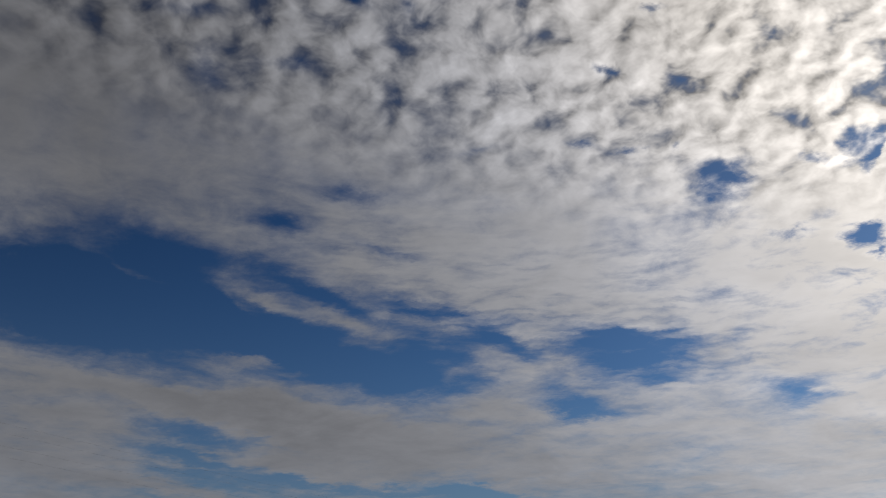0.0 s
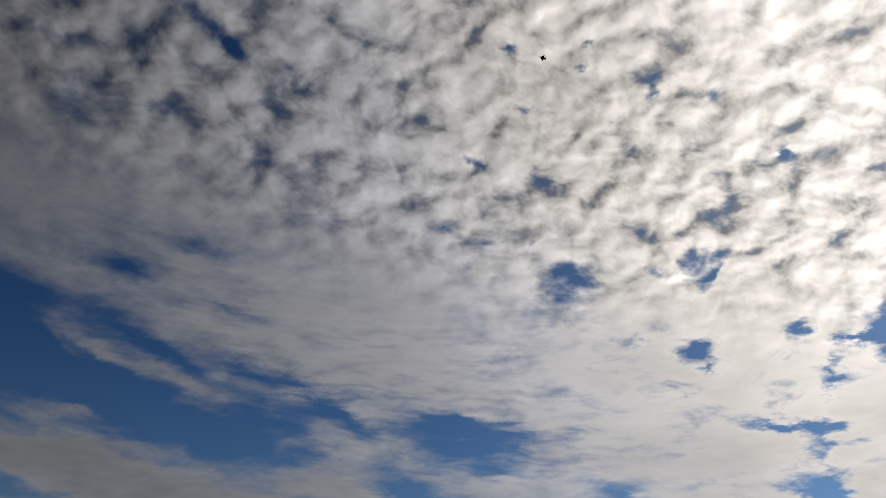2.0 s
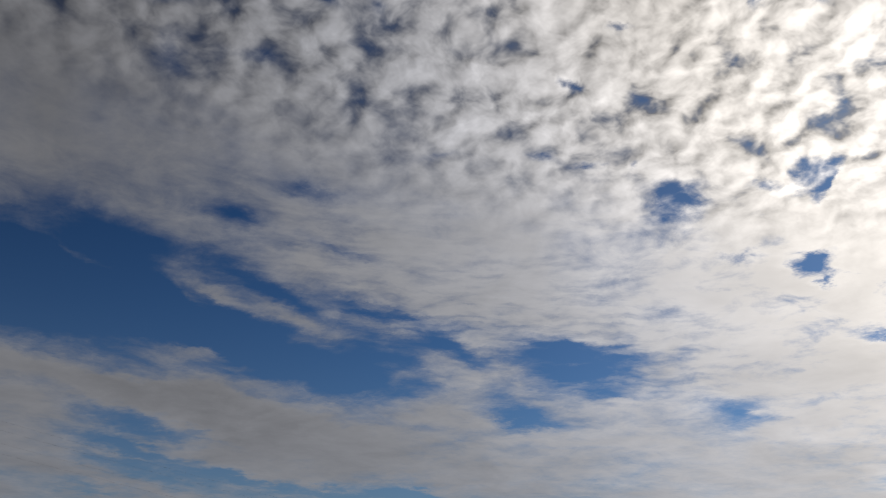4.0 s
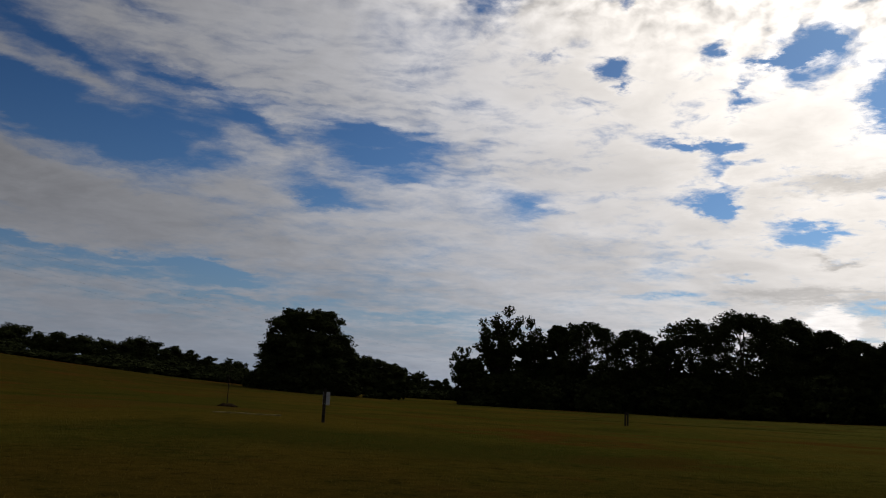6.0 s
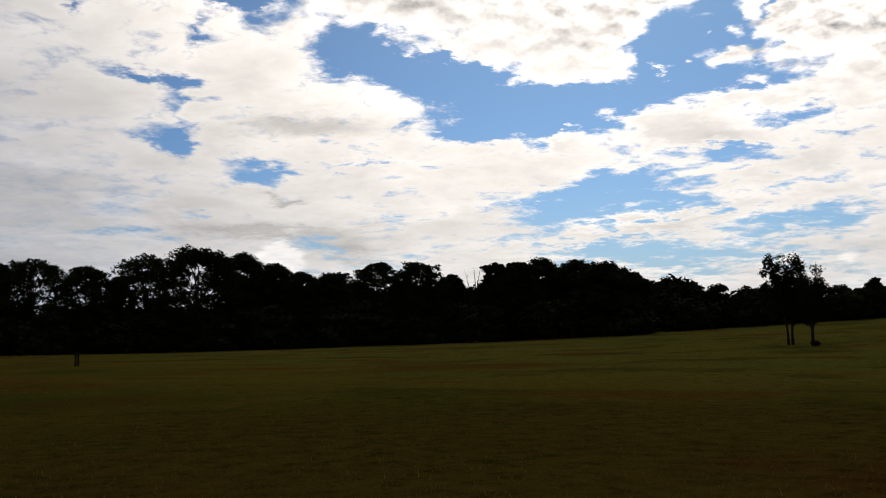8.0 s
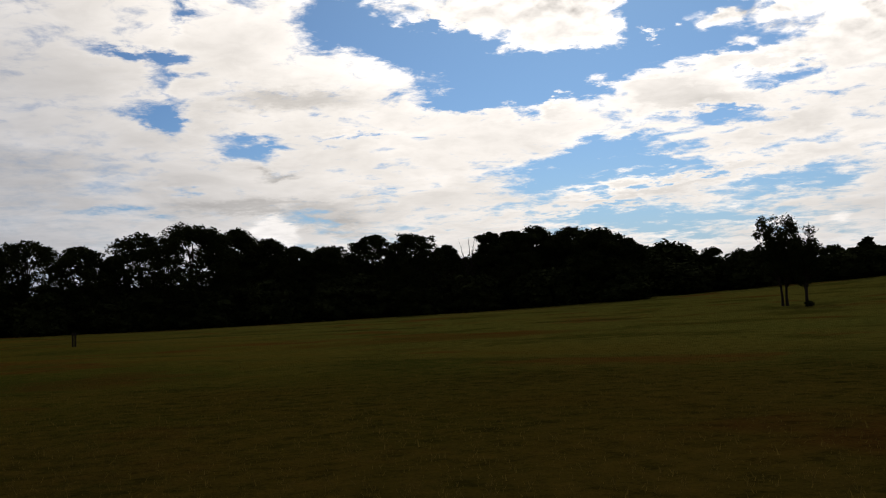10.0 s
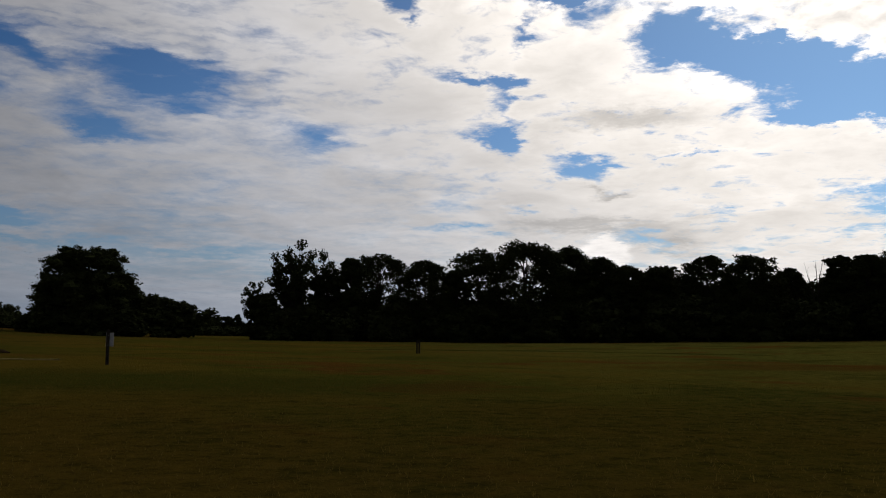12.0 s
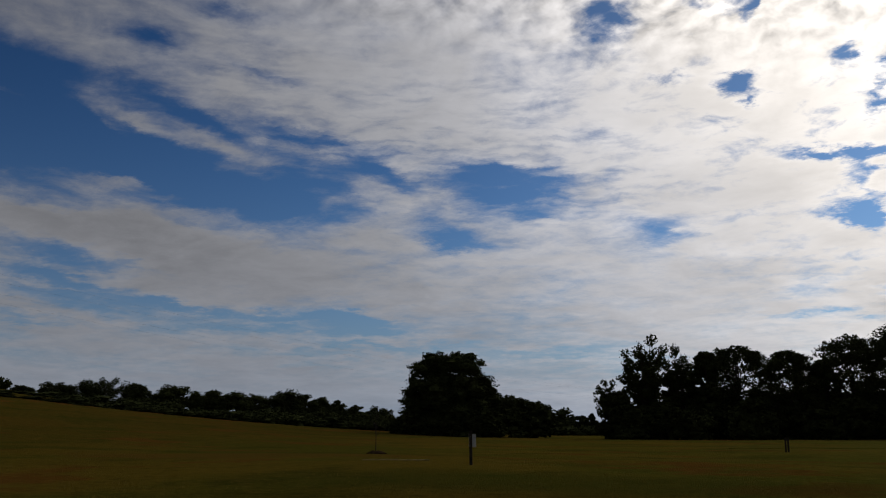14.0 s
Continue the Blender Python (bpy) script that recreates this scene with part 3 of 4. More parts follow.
def branching(g, h, w, z0, limbs, subs, tuft, leaves, leaf, r, mat, path, shift=0.0, spread=1.0):
    """Limbs that rise from the trunk and fork, with tufts of leaves along their outer forks."""
    woods, centres, sizes = [], [], []
    zc = z0 + (h - z0) * 0.42
    turn = g.uniform(0, 6.28)
    for i in range(limbs):
        phi = math.acos(1 - (i + 0.3) / limbs * 1.25)
        t = i * 2.39996 + turn
        k = g.uniform(0.82, 1.04)
        end = Vector((shift + w / 2 * spread * math.sin(phi) ** 0.8 * math.cos(t) * k, w / 2 * spread * math.sin(phi) ** 0.8 * math.sin(t) * k,
                      zc + (h - zc) * math.cos(phi) * k if phi < 1.57 else zc + (zc - z0) * math.cos(phi)))
        j = int(np.clip(end.z / h * 8 * g.uniform(0.35, 0.75), 1, 7))
        start = Vector(path[j])
        bend = start.lerp(end, 0.5) + Vector((0, 0, -0.06 * (end - start).length)) + Vector(g.normal(size=3)) * 0.05 * (end - start).length
        pts = [start, start.lerp(bend, 0.6), bend, bend.lerp(end, 0.6), end]
        pieces = [tube(pts, [r * 0.5, r * 0.38, r * 0.28, r * 0.16, r * 0.05], 5)]
        for m in range(subs):
            f = 0.4 + 0.6 * (m + g.uniform(0, 1)) / subs
            p = bend.lerp(end, (f - 0.5) * 2) if f > 0.5 else start.lerp(bend, f * 2)
            d = Vector(g.normal(size=3)) * 0.7 + (end - start).normalized() * 0.8 + Vector((0, 0, 0.5))
            tip = p + d.normalized() * w * 0.17 * g.uniform(0.5, 1.3)
            pieces.append(tube([p, p.lerp(tip, 0.5) + Vector(g.normal(size=3)) * 0.02 * w, tip], [r * 0.14, r * 0.08, r * 0.03], 4))
            for e in (0.55, 1.0):
                centres.append(tuple(p.lerp(tip, e)))
                sizes.append(w * tuft * g.uniform(0.6, 1.3))
        woods.append(mesh_of("limb", *join(pieces), BARK))
    crown = None
    if leaves:
        verts, faces = leaf_cloud(g, centres, sizes, leaves, leaf, 0.9)
        low = z0 * 0.8
        lift = (h - low) / (verts[:, 2].max() - low)
        verts[:, 2] = low + (verts[:, 2] - low) * lift
        crown = mesh_of("crown", verts.tolist(), faces.tolist(), mat)
    return woods, crown


def tree(az, top, r, width, label, seed, open_=0.0, z0=0.25, clumps=34, clump=0.16, leaves=5000, leaf=0.33, limbs=6,
         mat=None, group="", dome=0.6, name="tree", category="tree", trunk=0.02, shift=0.0, tuft=0.075, spread=1.0):
    """A tree at azimuth az and r metres, its top at top degrees above eye level, width degrees wide."""
    g = np.random.default_rng(seed)
    x, y, z = place(az, r)
    h = EYE + r * math.tan(radians(top)) - z
    w = 2.2 * r * math.tan(radians(width / 2))
    shift = r * math.tan(radians(shift))
    thing = new(name)
    thing.matrix_world = pose(x, y, z, 0, 0, -az)
    tagged(thing, label, category, group)
    me, path = trunk_mesh(g, h * 0.8, h * trunk)
    if shift:
        for v in me.vertices:
            v.co.x += shift * max(0.0, v.co.z / h - 0.15)
        path = [(p[0] + shift * max(0.0, p[2] / h - 0.15), p[1], p[2]) for p in path]
    part("trunk", me, thing)
    if open_ > 1:
        woods, crown = branching(g, h, w, h * z0, limbs, 6, tuft, leaves, leaf, h * trunk, mat or LEAF, path, shift, spread)
        for me in woods:
            part("limb", me, thing)
        if crown:
            part("crown", crown, thing)
        return thing
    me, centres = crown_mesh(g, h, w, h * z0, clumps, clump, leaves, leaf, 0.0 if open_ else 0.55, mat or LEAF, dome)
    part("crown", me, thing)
    order = sorted(range(len(centres)), key=lambda i: g.uniform())
    for i in order[:limbs]:
        c = centres[i]
        k = int(np.clip(c[2] / (h * 0.8) * 8 * 0.6, 1, 7))
        part("limb", limb_mesh(g, path[k], c, h * trunk * 0.5), thing)
    return thing


def shrub(az, top, r, width, seed, label="dense dark green shrub at the edge of the field", leaves=4200, mat=None, group="shrubs of the wood edge",
          clumps=22, name="shrub", leaf=0.3):
    g = np.random.default_rng(seed)
    x, y, z = place(az, r)
    h = EYE + r * math.tan(radians(top)) - z
    w = 2.2 * r * math.tan(radians(width / 2))
    thing = new(name)
    thing.location = (x, y, z)
    tagged(thing, label, "shrub", group)
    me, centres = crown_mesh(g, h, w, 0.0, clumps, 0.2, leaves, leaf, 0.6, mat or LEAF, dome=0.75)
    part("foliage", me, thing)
    part("stem", mesh_of("stem", *tube([(0, 0, -0.1), (0.1, 0, h * 0.3), (0, 0.1, h * 0.6)], [0.12, 0.08, 0.03], 6), BARK), thing)
    return thing


seed = 100
BROAD = "tall broadleaf tree standing dark against the sky"
ROW = "trees of the wood edge"
# the broad oak with its skirt
def oak(az, r):
    """A broad oak whose crown has two rounded tops, reaching almost to the ground."""
    g = np.random.default_rng(11)
    x, y, z = place(az, r)
    thing = new("oak_tree")
    thing.matrix_world = pose(x, y, z, 0, 0, -az)
    tagged(thing, "broad dense oak with two rounded tops, standing dark against the sky", "tree")
    trunk, path = trunk_mesh(g, 10.0, 0.42)
    part("trunk", trunk, thing)
    for top, width, side, dome, low in ((5.0, 3.9, -0.95, 0.48, 0.5), (5.05, 4.0, 0.75, 0.5, 0.4), (3.7, 5.2, 0.25, 0.5, 0.1), (2.9, 2.4, 2.2, 0.6, 0.1)):
        h = EYE + r * math.tan(radians(top)) - z
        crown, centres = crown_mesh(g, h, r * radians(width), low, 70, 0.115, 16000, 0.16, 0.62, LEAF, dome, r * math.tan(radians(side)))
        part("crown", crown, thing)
        for k in range(4):
            part("limb", limb_mesh(g, path[2 + k], centres[k * 9 + 4], 0.16), thing)


oak(-16.3, 148.0)
shrub(-17.3, 1.3, 145, 2.4, 16)
shrub(-16.0, 1.2, 144, 2.4, 17)
shrub(-18.6, 1.5, 146, 2.2, 12)
shrub(-12.6, 2.3, 150, 2.6, 13)
shrub(-11.2, 1.9, 152, 2.4, 14)
shrub(-14.5, 1.6, 146, 3.2, 15)
# far trees in the opening
for a, t, w in ((-9.5, 1.5, 1.9), (-8.2, 1.0, 1.2), (-7.6, 1.15, 0.5), (-10.5, 0.8, 1.6), (-7.2, 0.7, 1.4)):
    seed += 1
    tree(a, t, 340, w, "distant rounded tree in a gap of the wood", seed, clumps=18, leaves=1400, leaf=0.5, z0=0.05, limbs=2, group="distant trees")
for a in (-11.5, -10.2, -9.0, -7.8, -6.6):
    seed += 1
    shrub(a, 0.42, 300, 1.7, seed, "distant low hedge in a gap of the wood", 900, group="distant hedge", leaf=0.4)
# open-crowned trees
tree(-4.3, 5.85, 152, 2.3, "slender tall tree with a thin open crown", 21, open_=2, z0=0.38, leaves=6500, limbs=13, tuft=0.12, leaf=0.26, spread=1.2)
tree(-2.2, 5.3, 154, 1.5, "slender tall tree with a thin open crown", 22, open_=2, z0=0.45, leaves=3000, limbs=9, tuft=0.15, leaf=0.25)
shrub(-6.0, 2.5, 150, 2.0, 23)
tree(-6.8, 3.2, 150, 1.1, "small thin tree beside a shrub", 24, open_=2, z0=0.5, leaves=1100, limbs=8, tuft=0.14, leaf=0.22)
shrub(-4.2, 3.2, 153, 1.5, 25)
shrub(-2.7, 3.7, 154, 1.2, 26)
# the wood edge, tree by tree
for a, t, w, o in ((-0.7, 4.7, 1.8, 0), (1.2, 5.0, 3.4, 1), (3.9, 4.65, 3.0, 1), (5.9, 4.1, 1.8, 1), (7.3, 5.4, 3.2, 1), (10.3, 6.0, 4.4, 1), (13.1, 5.6, 3.0, 0),
                   (15.0, 4.9, 2.4, 0), (16.7, 4.4, 2.2, 0), (18.4, 4.3, 2.4, 0), (21.2, 4.95, 2.6, 1), (23.8, 5.0, 3.0, 1), (25.9, 4.1, 1.8, 1),
                   (28.7, 4.8, 1.8, 0), (30.2, 4.8, 2.2, 0), (31.7, 5.05, 2.8, 0), (33.8, 4.9, 3.0, 0), (35.6, 4.7, 3.0, 0), (37.2, 4.0, 2.2, 0)):
    seed += 1
    tree(a, t + 0.05, 155 + 6 * math.sin(a), w * 1.14, BROAD, seed, open_=o, z0=0.22, clumps=120 if o else 64, clump=0.088 if o else 0.12, leaves=int(19500 * max(1.0, w / 2.9)) if o else 22000, leaf=0.165, limbs=14 if o else 5, group=ROW, dome=0.55)
for a, t, w in ((39.2, 3.55, 1.8), (40.6, 3.3, 1.6), (42.2, 3.15, 1.9), (43.8, 3.0, 1.9), (45.5, 2.8, 2.0), (47.3, 2.8, 2.0), (49.0, 2.85, 1.7), (50.8, 3.2, 1.0),
                (51.6, 2.6, 1.4), (52.7, 2.8, 1.0), (53.7, 2.8, 1.2), (55.2, 2.9, 1.8), (57.0, 2.8, 2.0), (59.0, 2.9, 2.2)):
    seed += 1
    tree(a, t, 185, w, BROAD, seed, z0=0.1, clumps=26, clump=0.16, leaves=9000, leaf=0.18, limbs=3, group=ROW)
tree(27.6, 4.75, 153, 1.6, "bare leafless tree with thin branches", 61, open_=2, z0=0.5, leaves=0, limbs=12, name="bare_tree", trunk=0.016)
# second row, closing the wood
for i in range(26):
    a = -1.5 + i * 1.65
    seed += 1
    tree(a, (3.6 if a > 12.5 else 2.3) + 0.3 * math.sin(i * 2.1), 176 + 5 * math.cos(i * 1.7), 3.0, "leafy tree deeper in the wood", seed, z0=0.05, clumps=26, clump=0.17, leaves=2200, leaf=0.45, limbs=1, group="trees deeper in the wood")
# undergrowth
for i in range(34):
    a = -5.5 + i * 1.85
    seed += 1
    shrub(a, 1.75 + 0.35 * math.sin(i * 1.9) + (0.5 if a > 10 else 0) + (0.3 if a > 38 else 0), 149 + 3 * math.sin(i * 2.7) + (12 if a > 38 else 0), 3.0, seed)
for i in range(30):
    a = -5.0 + i * 2.1
    seed += 1
    shrub(a, 1.5, 164 + (12 if a > 38 else 0), 3.2, seed, "dense undergrowth inside the wood", 900, group="undergrowth of the wood", leaf=0.4)
# the hedge and the far trees on the rise
for i in range(26):
    a = -19.5 - i * 1.55
    seed += 1
    shrub(a, 0.75 + 0.065 * (-19.5 - a) + 0.06 * math.sin(i * 2.2), 164, 2.3, seed, "low dense hedge shrub along the field", 1500, group="hedge along the field", clumps=14, name="hedge_shrub", leaf=0.22)
for i in range(11):
    a = -20.5 - i * 1.2
    seed += 1
    shrub(a, 1.15 + 0.09 * i - 0.008 * i * i + 0.12 * math.sin(i * 2.3), 196, 2.0, seed, "thick low copse behind the hedge", 2200, group="copse behind the hedge", leaf=0.3)
for i in range(12):
    a = -33.5 - i * 1.4
    seed += 1
    shrub(a, 2.0 + 0.075 * i, 176, 2.2, seed, "low dense hedge shrub along the field", 1400, group="hedge along the field", clumps=14, name="hedge_shrub", leaf=0.22)
for a, t, w, o in ((-20.6, 1.3, 1.2, 1), (-22.3, 1.5, 1.0, 0), (-23.3, 1.8, 1.2, 0), (-24.4, 2.0, 1.4, 0), (-25.6, 2.2, 1.5, 0), (-26.6, 2.45, 1.6, 0), (-28.0, 2.2, 1.7, 0), (-29.3, 2.35, 1.7, 0), (-30.6, 2.4, 1.6, 0),
                   (-31.8, 2.3, 1.4, 0), (-33.1, 2.7, 1.7, 0), (-34.3, 2.3, 0.9, 1), (-35.3, 2.75, 1.2, 0), (-36.9, 3.05, 1.5, 1), (-37.8, 3.0, 1.3, 1), (-39.0, 2.6, 0.9, 1), (-39.8, 2.75, 1.2, 1), (-41.4, 2.6, 1.0, 1),
                   (-42.6, 3.0, 1.0, 1), (-44.0, 3.3, 1.3, 1), (-45.8, 3.8, 1.8, 0), (-47.5, 3.3, 2.0, 0), (-49.5, 3.4, 2.0, 0)):
    seed += 1
    tree(a, t + 0.18, 215, w * 1.2, "small rounded tree behind the hedge", seed, open_=2 * o, z0=0.2, clumps=20, clump=0.17, leaves=3600, leaf=0.2, limbs=9 if o else 4, tuft=0.11, group="trees behind the hedge")
# trees standing in the field
FIELD = "slim young trees in the field"
tree(46.1, 4.85, 90, 1.0, "slim leaning young tree with a thin stem in the field", 71, open_=2, z0=0.36, leaves=3600, leaf=0.11, limbs=8, tuft=0.21, group=FIELD, trunk=0.014, shift=-0.85)
tree(46.35, 4.9, 90, 1.5, "slim upright young tree in the field", 72, open_=2, z0=0.30, leaves=8500, leaf=0.11, limbs=12, tuft=0.19, group=FIELD, trunk=0.015, shift=0.15)
tree(47.45, 4.1, 87, 1.5, "slim young tree with a low fork in the field", 73, open_=2, z0=0.30, leaves=8000, leaf=0.11, limbs=12, tuft=0.19, group=FIELD, trunk=0.021, shift=0.2)
shrub(47.55, -0.35, 86.8, 0.5, 74, "small round shrub at the foot of a young tree", 500, group="", clumps=9, leaf=0.10)


# ---- posts, sapling and timber in the field ----
def post_with_board():
    x, y, z = place(-15.05, 36.0)
    thing = new("marker_post")
    thing.matrix_world = pose(x, y, z, 0, 0, 15)
    tagged(thing, "dark wooden marker post carrying a white board", "post")
    part("upright", box_mesh("upright", (0.12, 0.12, 1.36), (0, 0, 0.58), WOOD, 0.012), thing)
    part("cap", box_mesh("cap", (0.10, 0.10, 0.05), (0, 0, 1.27), WOOD, 0.015), thing)
    part("board", box_mesh("board", (0.27, 0.025, 0.50), (0.065, 0.074, 0.92), WHITE, 0.006), thing, "white painted board")
    for dz in (0.72, 1.08):
        part("bolt", box_mesh("bolt", (0.03, 0.02, 0.03), (0, -0.068, dz), STEEL, 0.006), thing, "steel bolt")


def double_post():
    x, y, z = place(3.55, 71.0)
    thing = new("marker_post")
    thing.matrix_world = pose(x, y, z, 0, 0, -4)
    tagged(thing, "short marker post of two dark wooden uprights", "post")
    for dx in (-0.09, 0.09):
        part("upright", box_mesh("upright", (0.13, 0.13, 1.15), (dx, 0, 0.44), WOOD, 0.012), thing)
    part("crosspiece", box_mesh("crosspiece", (0.34, 0.05, 0.12), (0, 0.09, 0.86), WOOD, 0.008), thing)


def sapling():
    g = np.random.default_rng(31)
    x, y, z = place(-20.9, 50.0)
    h = EYE + 50 * math.tan(radians(1.65)) - z
    thing = new("sapling")
    thing.location = (x, y, z)
    tagged(thing, "thin young tree with a sparse crown in a mulch ring", "tree")
    me, path = trunk_mesh(g, h * 0.85, 0.03, 0.02)
    part("trunk", me, thing)
    me, centres = crown_mesh(g, h, 1.7, h * 0.55, 14, 0.13, 340, 0.075, 0.0, LEAF, 0.5)
    part("crown", me, thing)
    for c in centres[:10]:
        part("limb", limb_mesh(g, path[4 + int(g.integers(0, 3))], c, 0.012), thing)
    bm = bmesh.new()
    bmesh.ops.create_cone(bm, cap_ends=True, segments=20, radius1=0.62, radius2=0.25, depth=0.16, matrix=Matrix.Translation((0, 0, 0.05)))
    for v in bm.verts:
        v.co += Vector(g.normal(size=3)) * 0.03
    ring = new("mulch_ring", of_bm("mulch_ring", bm, MULCH, True))
    ring.location = (x, y, z)
    tagged(ring, "low dark mulch heap round a young tree", "mulch")


def timbers():
    base = box_mesh("timber", (1.5, 0.09, 0.05), (0, 0, 0.02), PALE_WOOD, 0.012)
    for a, turn in ((-20.6, 3), (-18.7, 5)):
        x, y, z = place(a, 39.0)
        t = new("timber", base)
        t.matrix_world = pose(x, y, z - 0.01, 0, 0, 18 + turn)
        tagged(t, "pale weathered landscape timber lying on the grass", "timber", "timbers on the grass")


post_with_board()
double_post()
sapling()
timbers()


# ---- power line ----
def strut(a, b, r=0.05):
    return tube([a, b], [r, r], 4)


def pylon(x, y, height, turn, label):
    thing = new("pylon")
    z = float(terrain(x, y))
    thing.matrix_world = pose(x, y, z, 0, 0, turn)
    tagged(thing, label, "pylon", "pylons of the power line")

    def half(h):
        return 2.4 * (1 - h / height) ** 1.3 + 0.35

    levels = [height * k / 12 for k in range(13)]
    for sx, sy in ((-1, -1), (1, -1), (1, 1), (-1, 1)):
        pts = [(sx * half(h), sy * half(h), h - (0.3 if h == 0 else 0)) for h in levels]
        part("leg", mesh_of("leg", *tube(pts, [0.09] * len(pts), 4), STEEL), thing)
    for lo, hi in zip(levels, levels[1:]):
        a, b = half(lo), half(hi)
        pieces = []
        for s in (-1, 1):
            pieces += [strut((-a, s * a, lo), (b, s * b, hi)), strut((a, s * a, lo), (-b, s * b, hi)), strut((s * a, -a, lo), (s * b, b, hi)), strut((s * a, a, lo), (s * b, -b, hi))]
        part("bracing", mesh_of("bracing", *join(pieces), STEEL), thing)
    for h, reach in ((height * 0.72, 3.6), (height * 0.86, 3.0)):
        k = half(h)
        pieces = [strut((-reach, 0, h), (reach, 0, h), 0.08), strut((-reach, 0, h), (-k, 0, h + 1.2)), strut((reach, 0, h), (k, 0, h + 1.2)),
                  strut((-k, -k, h), (-k, k, h)), strut((k, -k, h), (k, k, h)), strut((-reach, 0, h), (-k, k, h)), strut((reach, 0, h), (k, k, h))]
        part("crossarm", mesh_of("crossarm", *join(pieces), STEEL), thing)
        for s in (-1, 1):
            part("insulator", mesh_of("insulator", *tube([(s * reach, 0, h), (s * reach, 0, h - 0.4), (s * reach, 0, h - 1.0)], [0.07, 0.11, 0.06], 7), STEEL), thing)
    return z


P1, P2 = (-117.9, 94.4), (-17.0, 500.0)
LINE_TURN = -math.degrees(math.atan2(P2[0] - P1[0], P2[1] - P1[1]))
z1 = pylon(*P1, 24.0, LINE_TURN, "steel lattice pylon on the rise beside the field")
z2 = pylon(*P2, 24.0, LINE_TURN, "distant steel lattice pylon behind the wood")
across = Vector((math.cos(radians(LINE_TURN)), math.sin(radians(LINE_TURN)), 0))
for share, reach in ((0.72, 3.6), (0.86, 3.0)):
    for s in (-1, 1):
        a = Vector((*P1, z1 + 24 * share - 1.0)) + across * reach * s
        b = Vector((*P2, z2 + 24 * share - 1.0 + 3.0)) + across * reach * s
        pts = [a.lerp(b, k / 40) - Vector((0, 0, 4 * 7.0 * (k / 40) * (1 - k / 40))) for k in range(41)]
        tagged(new("power_cable", mesh_of("power_cable", *tube(pts, [0.005] * 41, 5), CABLE)), "thin dark sagging power cable", "cable", "cables of the power line")


# ---- model jet in the air ----
def jet():
    thing = new("model_jet")
    az, el, r = radians(-7.6), radians(39.0), 230.0
    p = (r * math.cos(el) * math.sin(az), r * math.cos(el) * math.cos(az), EYE + r * math.sin(el))
    sight = (Vector(p) - Vector((0, 0, EYE))).normalized()
    left = Vector((0, 0, 1)).cross(sight).normalized()
    nose = (left + sight.cross(left) * 0.3 + sight * 0.25).normalized()         # banked, belly to the field
    span = nose.cross(sight).normalized()
    thing.matrix_world = Matrix.Translation(p) @ Matrix((span, nose, span.cross(nose))).transposed().to_4x4()
    tagged(thing, "small dark grey twin-tailed model jet in flight", "model aircraft")
    stations = [(-0.95, 0.05, 0.0), (-0.8, 0.13, 0.0), (-0.3, 0.15, 0.01), (0.2, 0.13, 0.02), (0.55, 0.09, 0.01), (0.85, 0.045, -0.01), (1.05, 0.008, -0.02)]
    v, f = tube([(0, y, z) for y, _, z in stations], [k for _, k, _ in stations], 12)
    part("fuselage", mesh_of("fuselage", [(q[0] * 1.25, q[1], q[2] * 0.8) for q in v], f, JET, True), thing)

    def panel(name, outline, thick, mat=JET):
        bm = bmesh.new()
        lo = [bm.verts.new(Vector(p) - Vector(thick)) for p in outline]
        hi = [bm.verts.new(Vector(p) + Vector(thick)) for p in outline]
        bm.faces.new(lo)
        bm.faces.new(hi[::-1])
        for i in range(len(lo)):
            j = (i + 1) % len(lo)
            bm.faces.new((lo[i], hi[i], hi[j], lo[j]))
        part(name, of_bm(name, bm, mat), thing)

    for s in (-1, 1):
        panel("wing", [(s * 0.12, 0.42, 0), (s * 0.72, -0.30, 0), (s * 0.72, -0.46, 0), (s * 0.12, -0.52, 0)], (0, 0, 0.012))
        panel("tailplane", [(s * 0.13, -0.62, 0), (s * 0.45, -0.90, 0), (s * 0.45, -1.03, 0), (s * 0.13, -0.98, 0)], (0, 0, 0.008))
        panel("fin", [(s * 0.14, -0.52, 0.08), (s * 0.19, -0.80, 0.46), (s * 0.19, -0.95, 0.46), (s * 0.14, -0.92, 0.08)], (0.008, 0, 0))
        v, f = tube([(s * 0.12, 0.35, -0.03), (s * 0.13, -0.3, -0.03), (s * 0.10, -1.0, 0.0)], [0.08, 0.095, 0.07], 10)
        part("intake", mesh_of("intake", v, f, JET, True), thing)
    v, f = tube([(0, 0.28, 0.10), (0, 0.42, 0.135), (0, 0.56, 0.11), (0, 0.70, 0.06)], [0.02, 0.06, 0.055, 0.01], 10)
    part("canopy", mesh_of("canopy", v, f, JET_GLASS, True), thing, "dark tinted canopy")


jet()


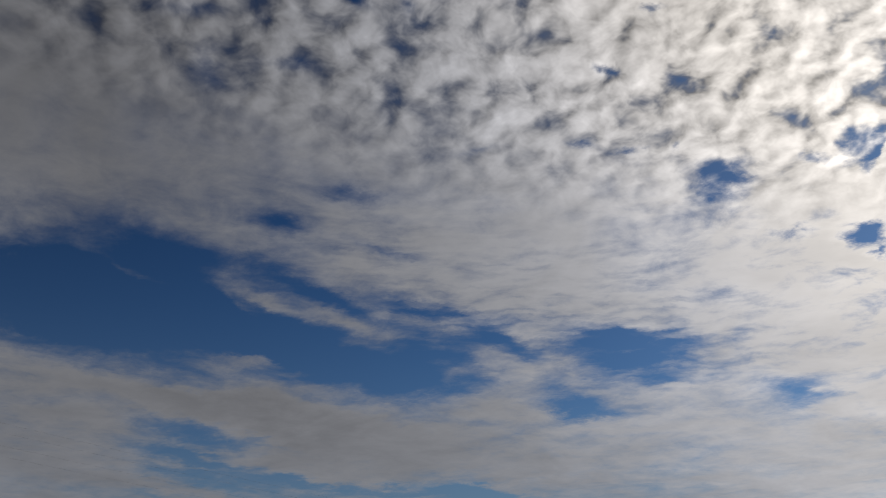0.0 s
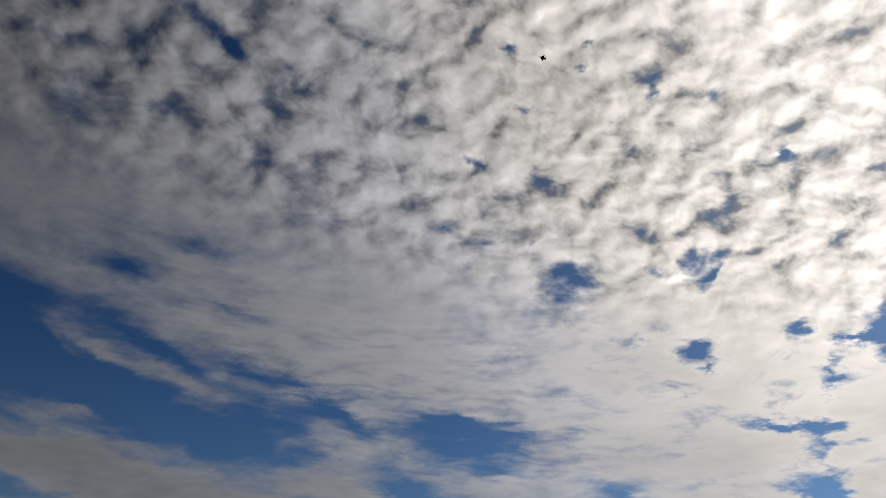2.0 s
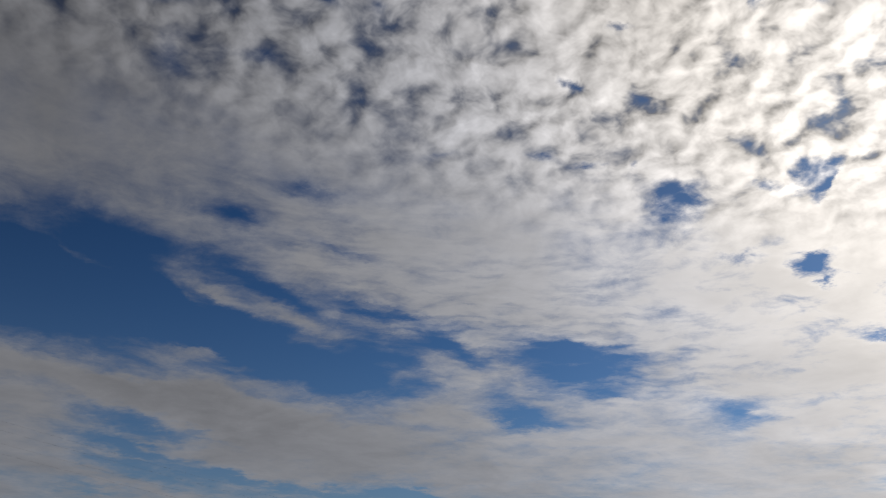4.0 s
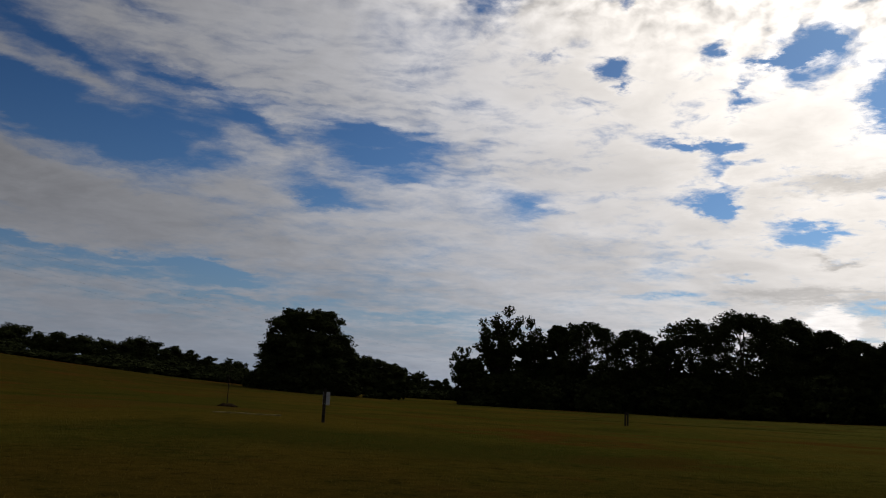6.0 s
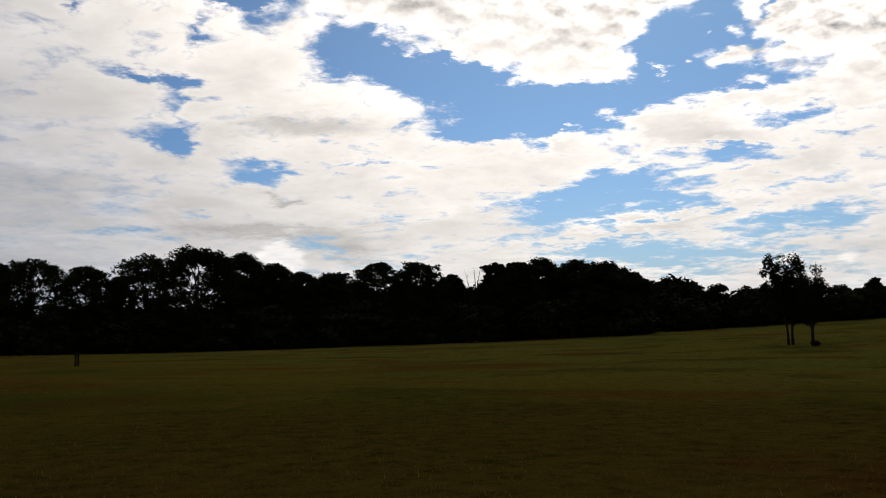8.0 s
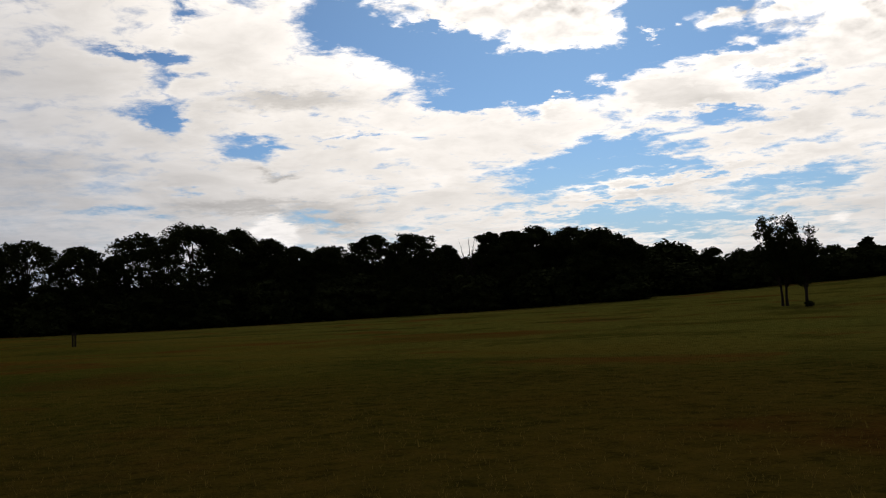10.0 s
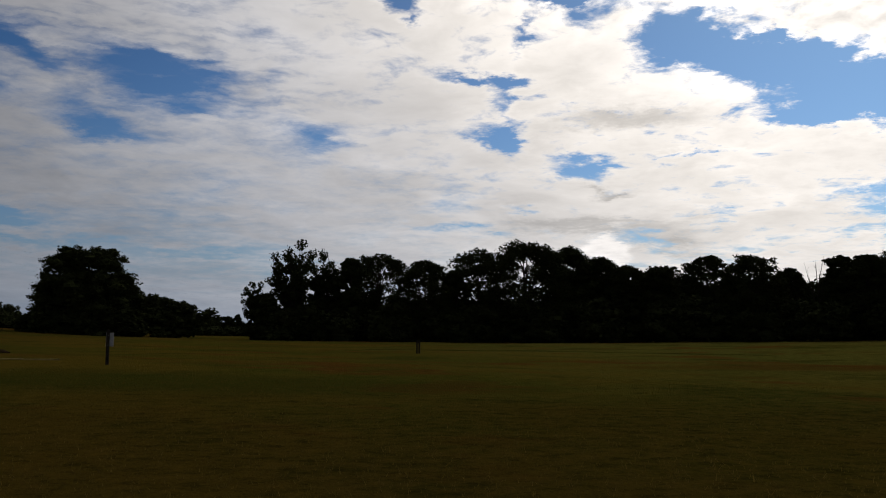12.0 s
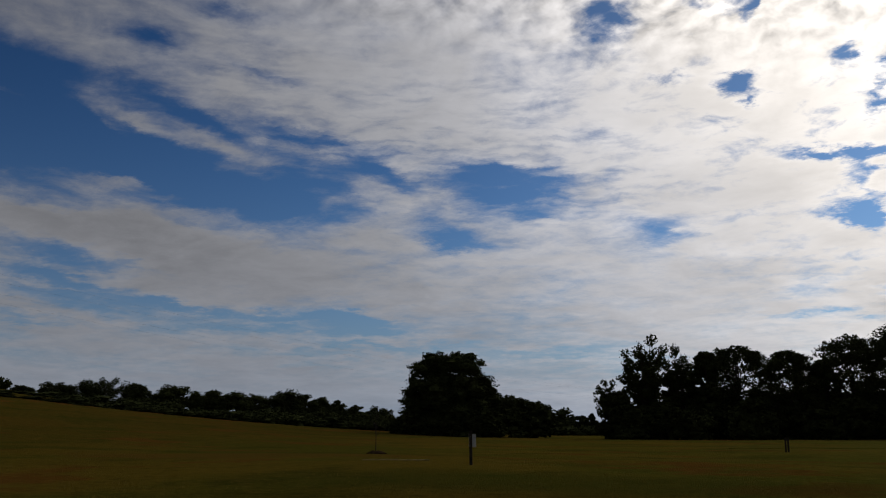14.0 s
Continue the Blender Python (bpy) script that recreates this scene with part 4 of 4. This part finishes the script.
# ---- grass ----
def grass():
    g = np.random.default_rng(5)
    count = 30000
    r = 6.5 + 26 * g.uniform(0, 1, count) ** 1.3
    a = np.radians(g.uniform(-52, 60, count))
    tuft = np.round(r * 1.6) * 7.1 + np.round(np.degrees(a) * 0.8) * 3.3
    x, y = r * np.sin(a) + 0.06 * np.sin(tuft), r * np.cos(a)
    z = terrain(x, y)
    h = g.gamma(3.0, 0.008, count) + 0.012
    w = 0.004 + 0.05 * h
    t = g.uniform(0, 2 * np.pi, count)
    dx, dy = np.cos(t) * w, np.sin(t) * w
    lean = g.normal(size=(count, 2)) * h[:, None] * 0.5
    verts = np.stack([np.stack([x - dx, y - dy, z - 0.01], 1), np.stack([x + dx, y + dy, z - 0.01], 1), np.stack([x + lean[:, 0], y + lean[:, 1], z + h], 1)], 1).reshape(-1, 3)
    faces = np.arange(count * 3).reshape(-1, 3)
    ob = new("grass", mesh_of("grass", verts.tolist(), faces.tolist(), BLADE))
    tagged(ob, "short dry brown and olive grass blades", "grass", kind="stuff")


grass()


def tall_grass():
    """A strip of taller, darker grass along a shallow ditch."""
    g = np.random.default_rng(8)
    count = 12000
    a = np.radians(g.uniform(0, 40, count))
    r = 82 + 5 * np.sin(np.degrees(a) * 0.12) + g.normal(size=count) * 1.2
    x, y = r * np.sin(a), r * np.cos(a)
    z = terrain(x, y)
    h = (0.02 + 0.07 * g.uniform(0, 1, count)) * (0.15 + 0.85 * np.sin(np.degrees(a) * 0.23 + 0.5 * np.sin(np.degrees(a))) ** 2)
    t = g.uniform(0, 2 * np.pi, count)
    dx, dy = np.cos(t) * 0.03, np.sin(t) * 0.03
    lean = g.normal(size=(count, 2)) * 0.04
    verts = np.stack([np.stack([x - dx, y - dy, z - 0.02], 1), np.stack([x + dx, y + dy, z - 0.02], 1), np.stack([x + lean[:, 0], y + lean[:, 1], z + h], 1)], 1).reshape(-1, 3)
    ob = new("tall_grass", mesh_of("tall_grass", verts.tolist(), np.arange(count * 3).reshape(-1, 3).tolist(), GREEN_BLADE))
    tagged(ob, "strip of taller dark green grass along a ditch", "grass", kind="stuff")


tall_grass()
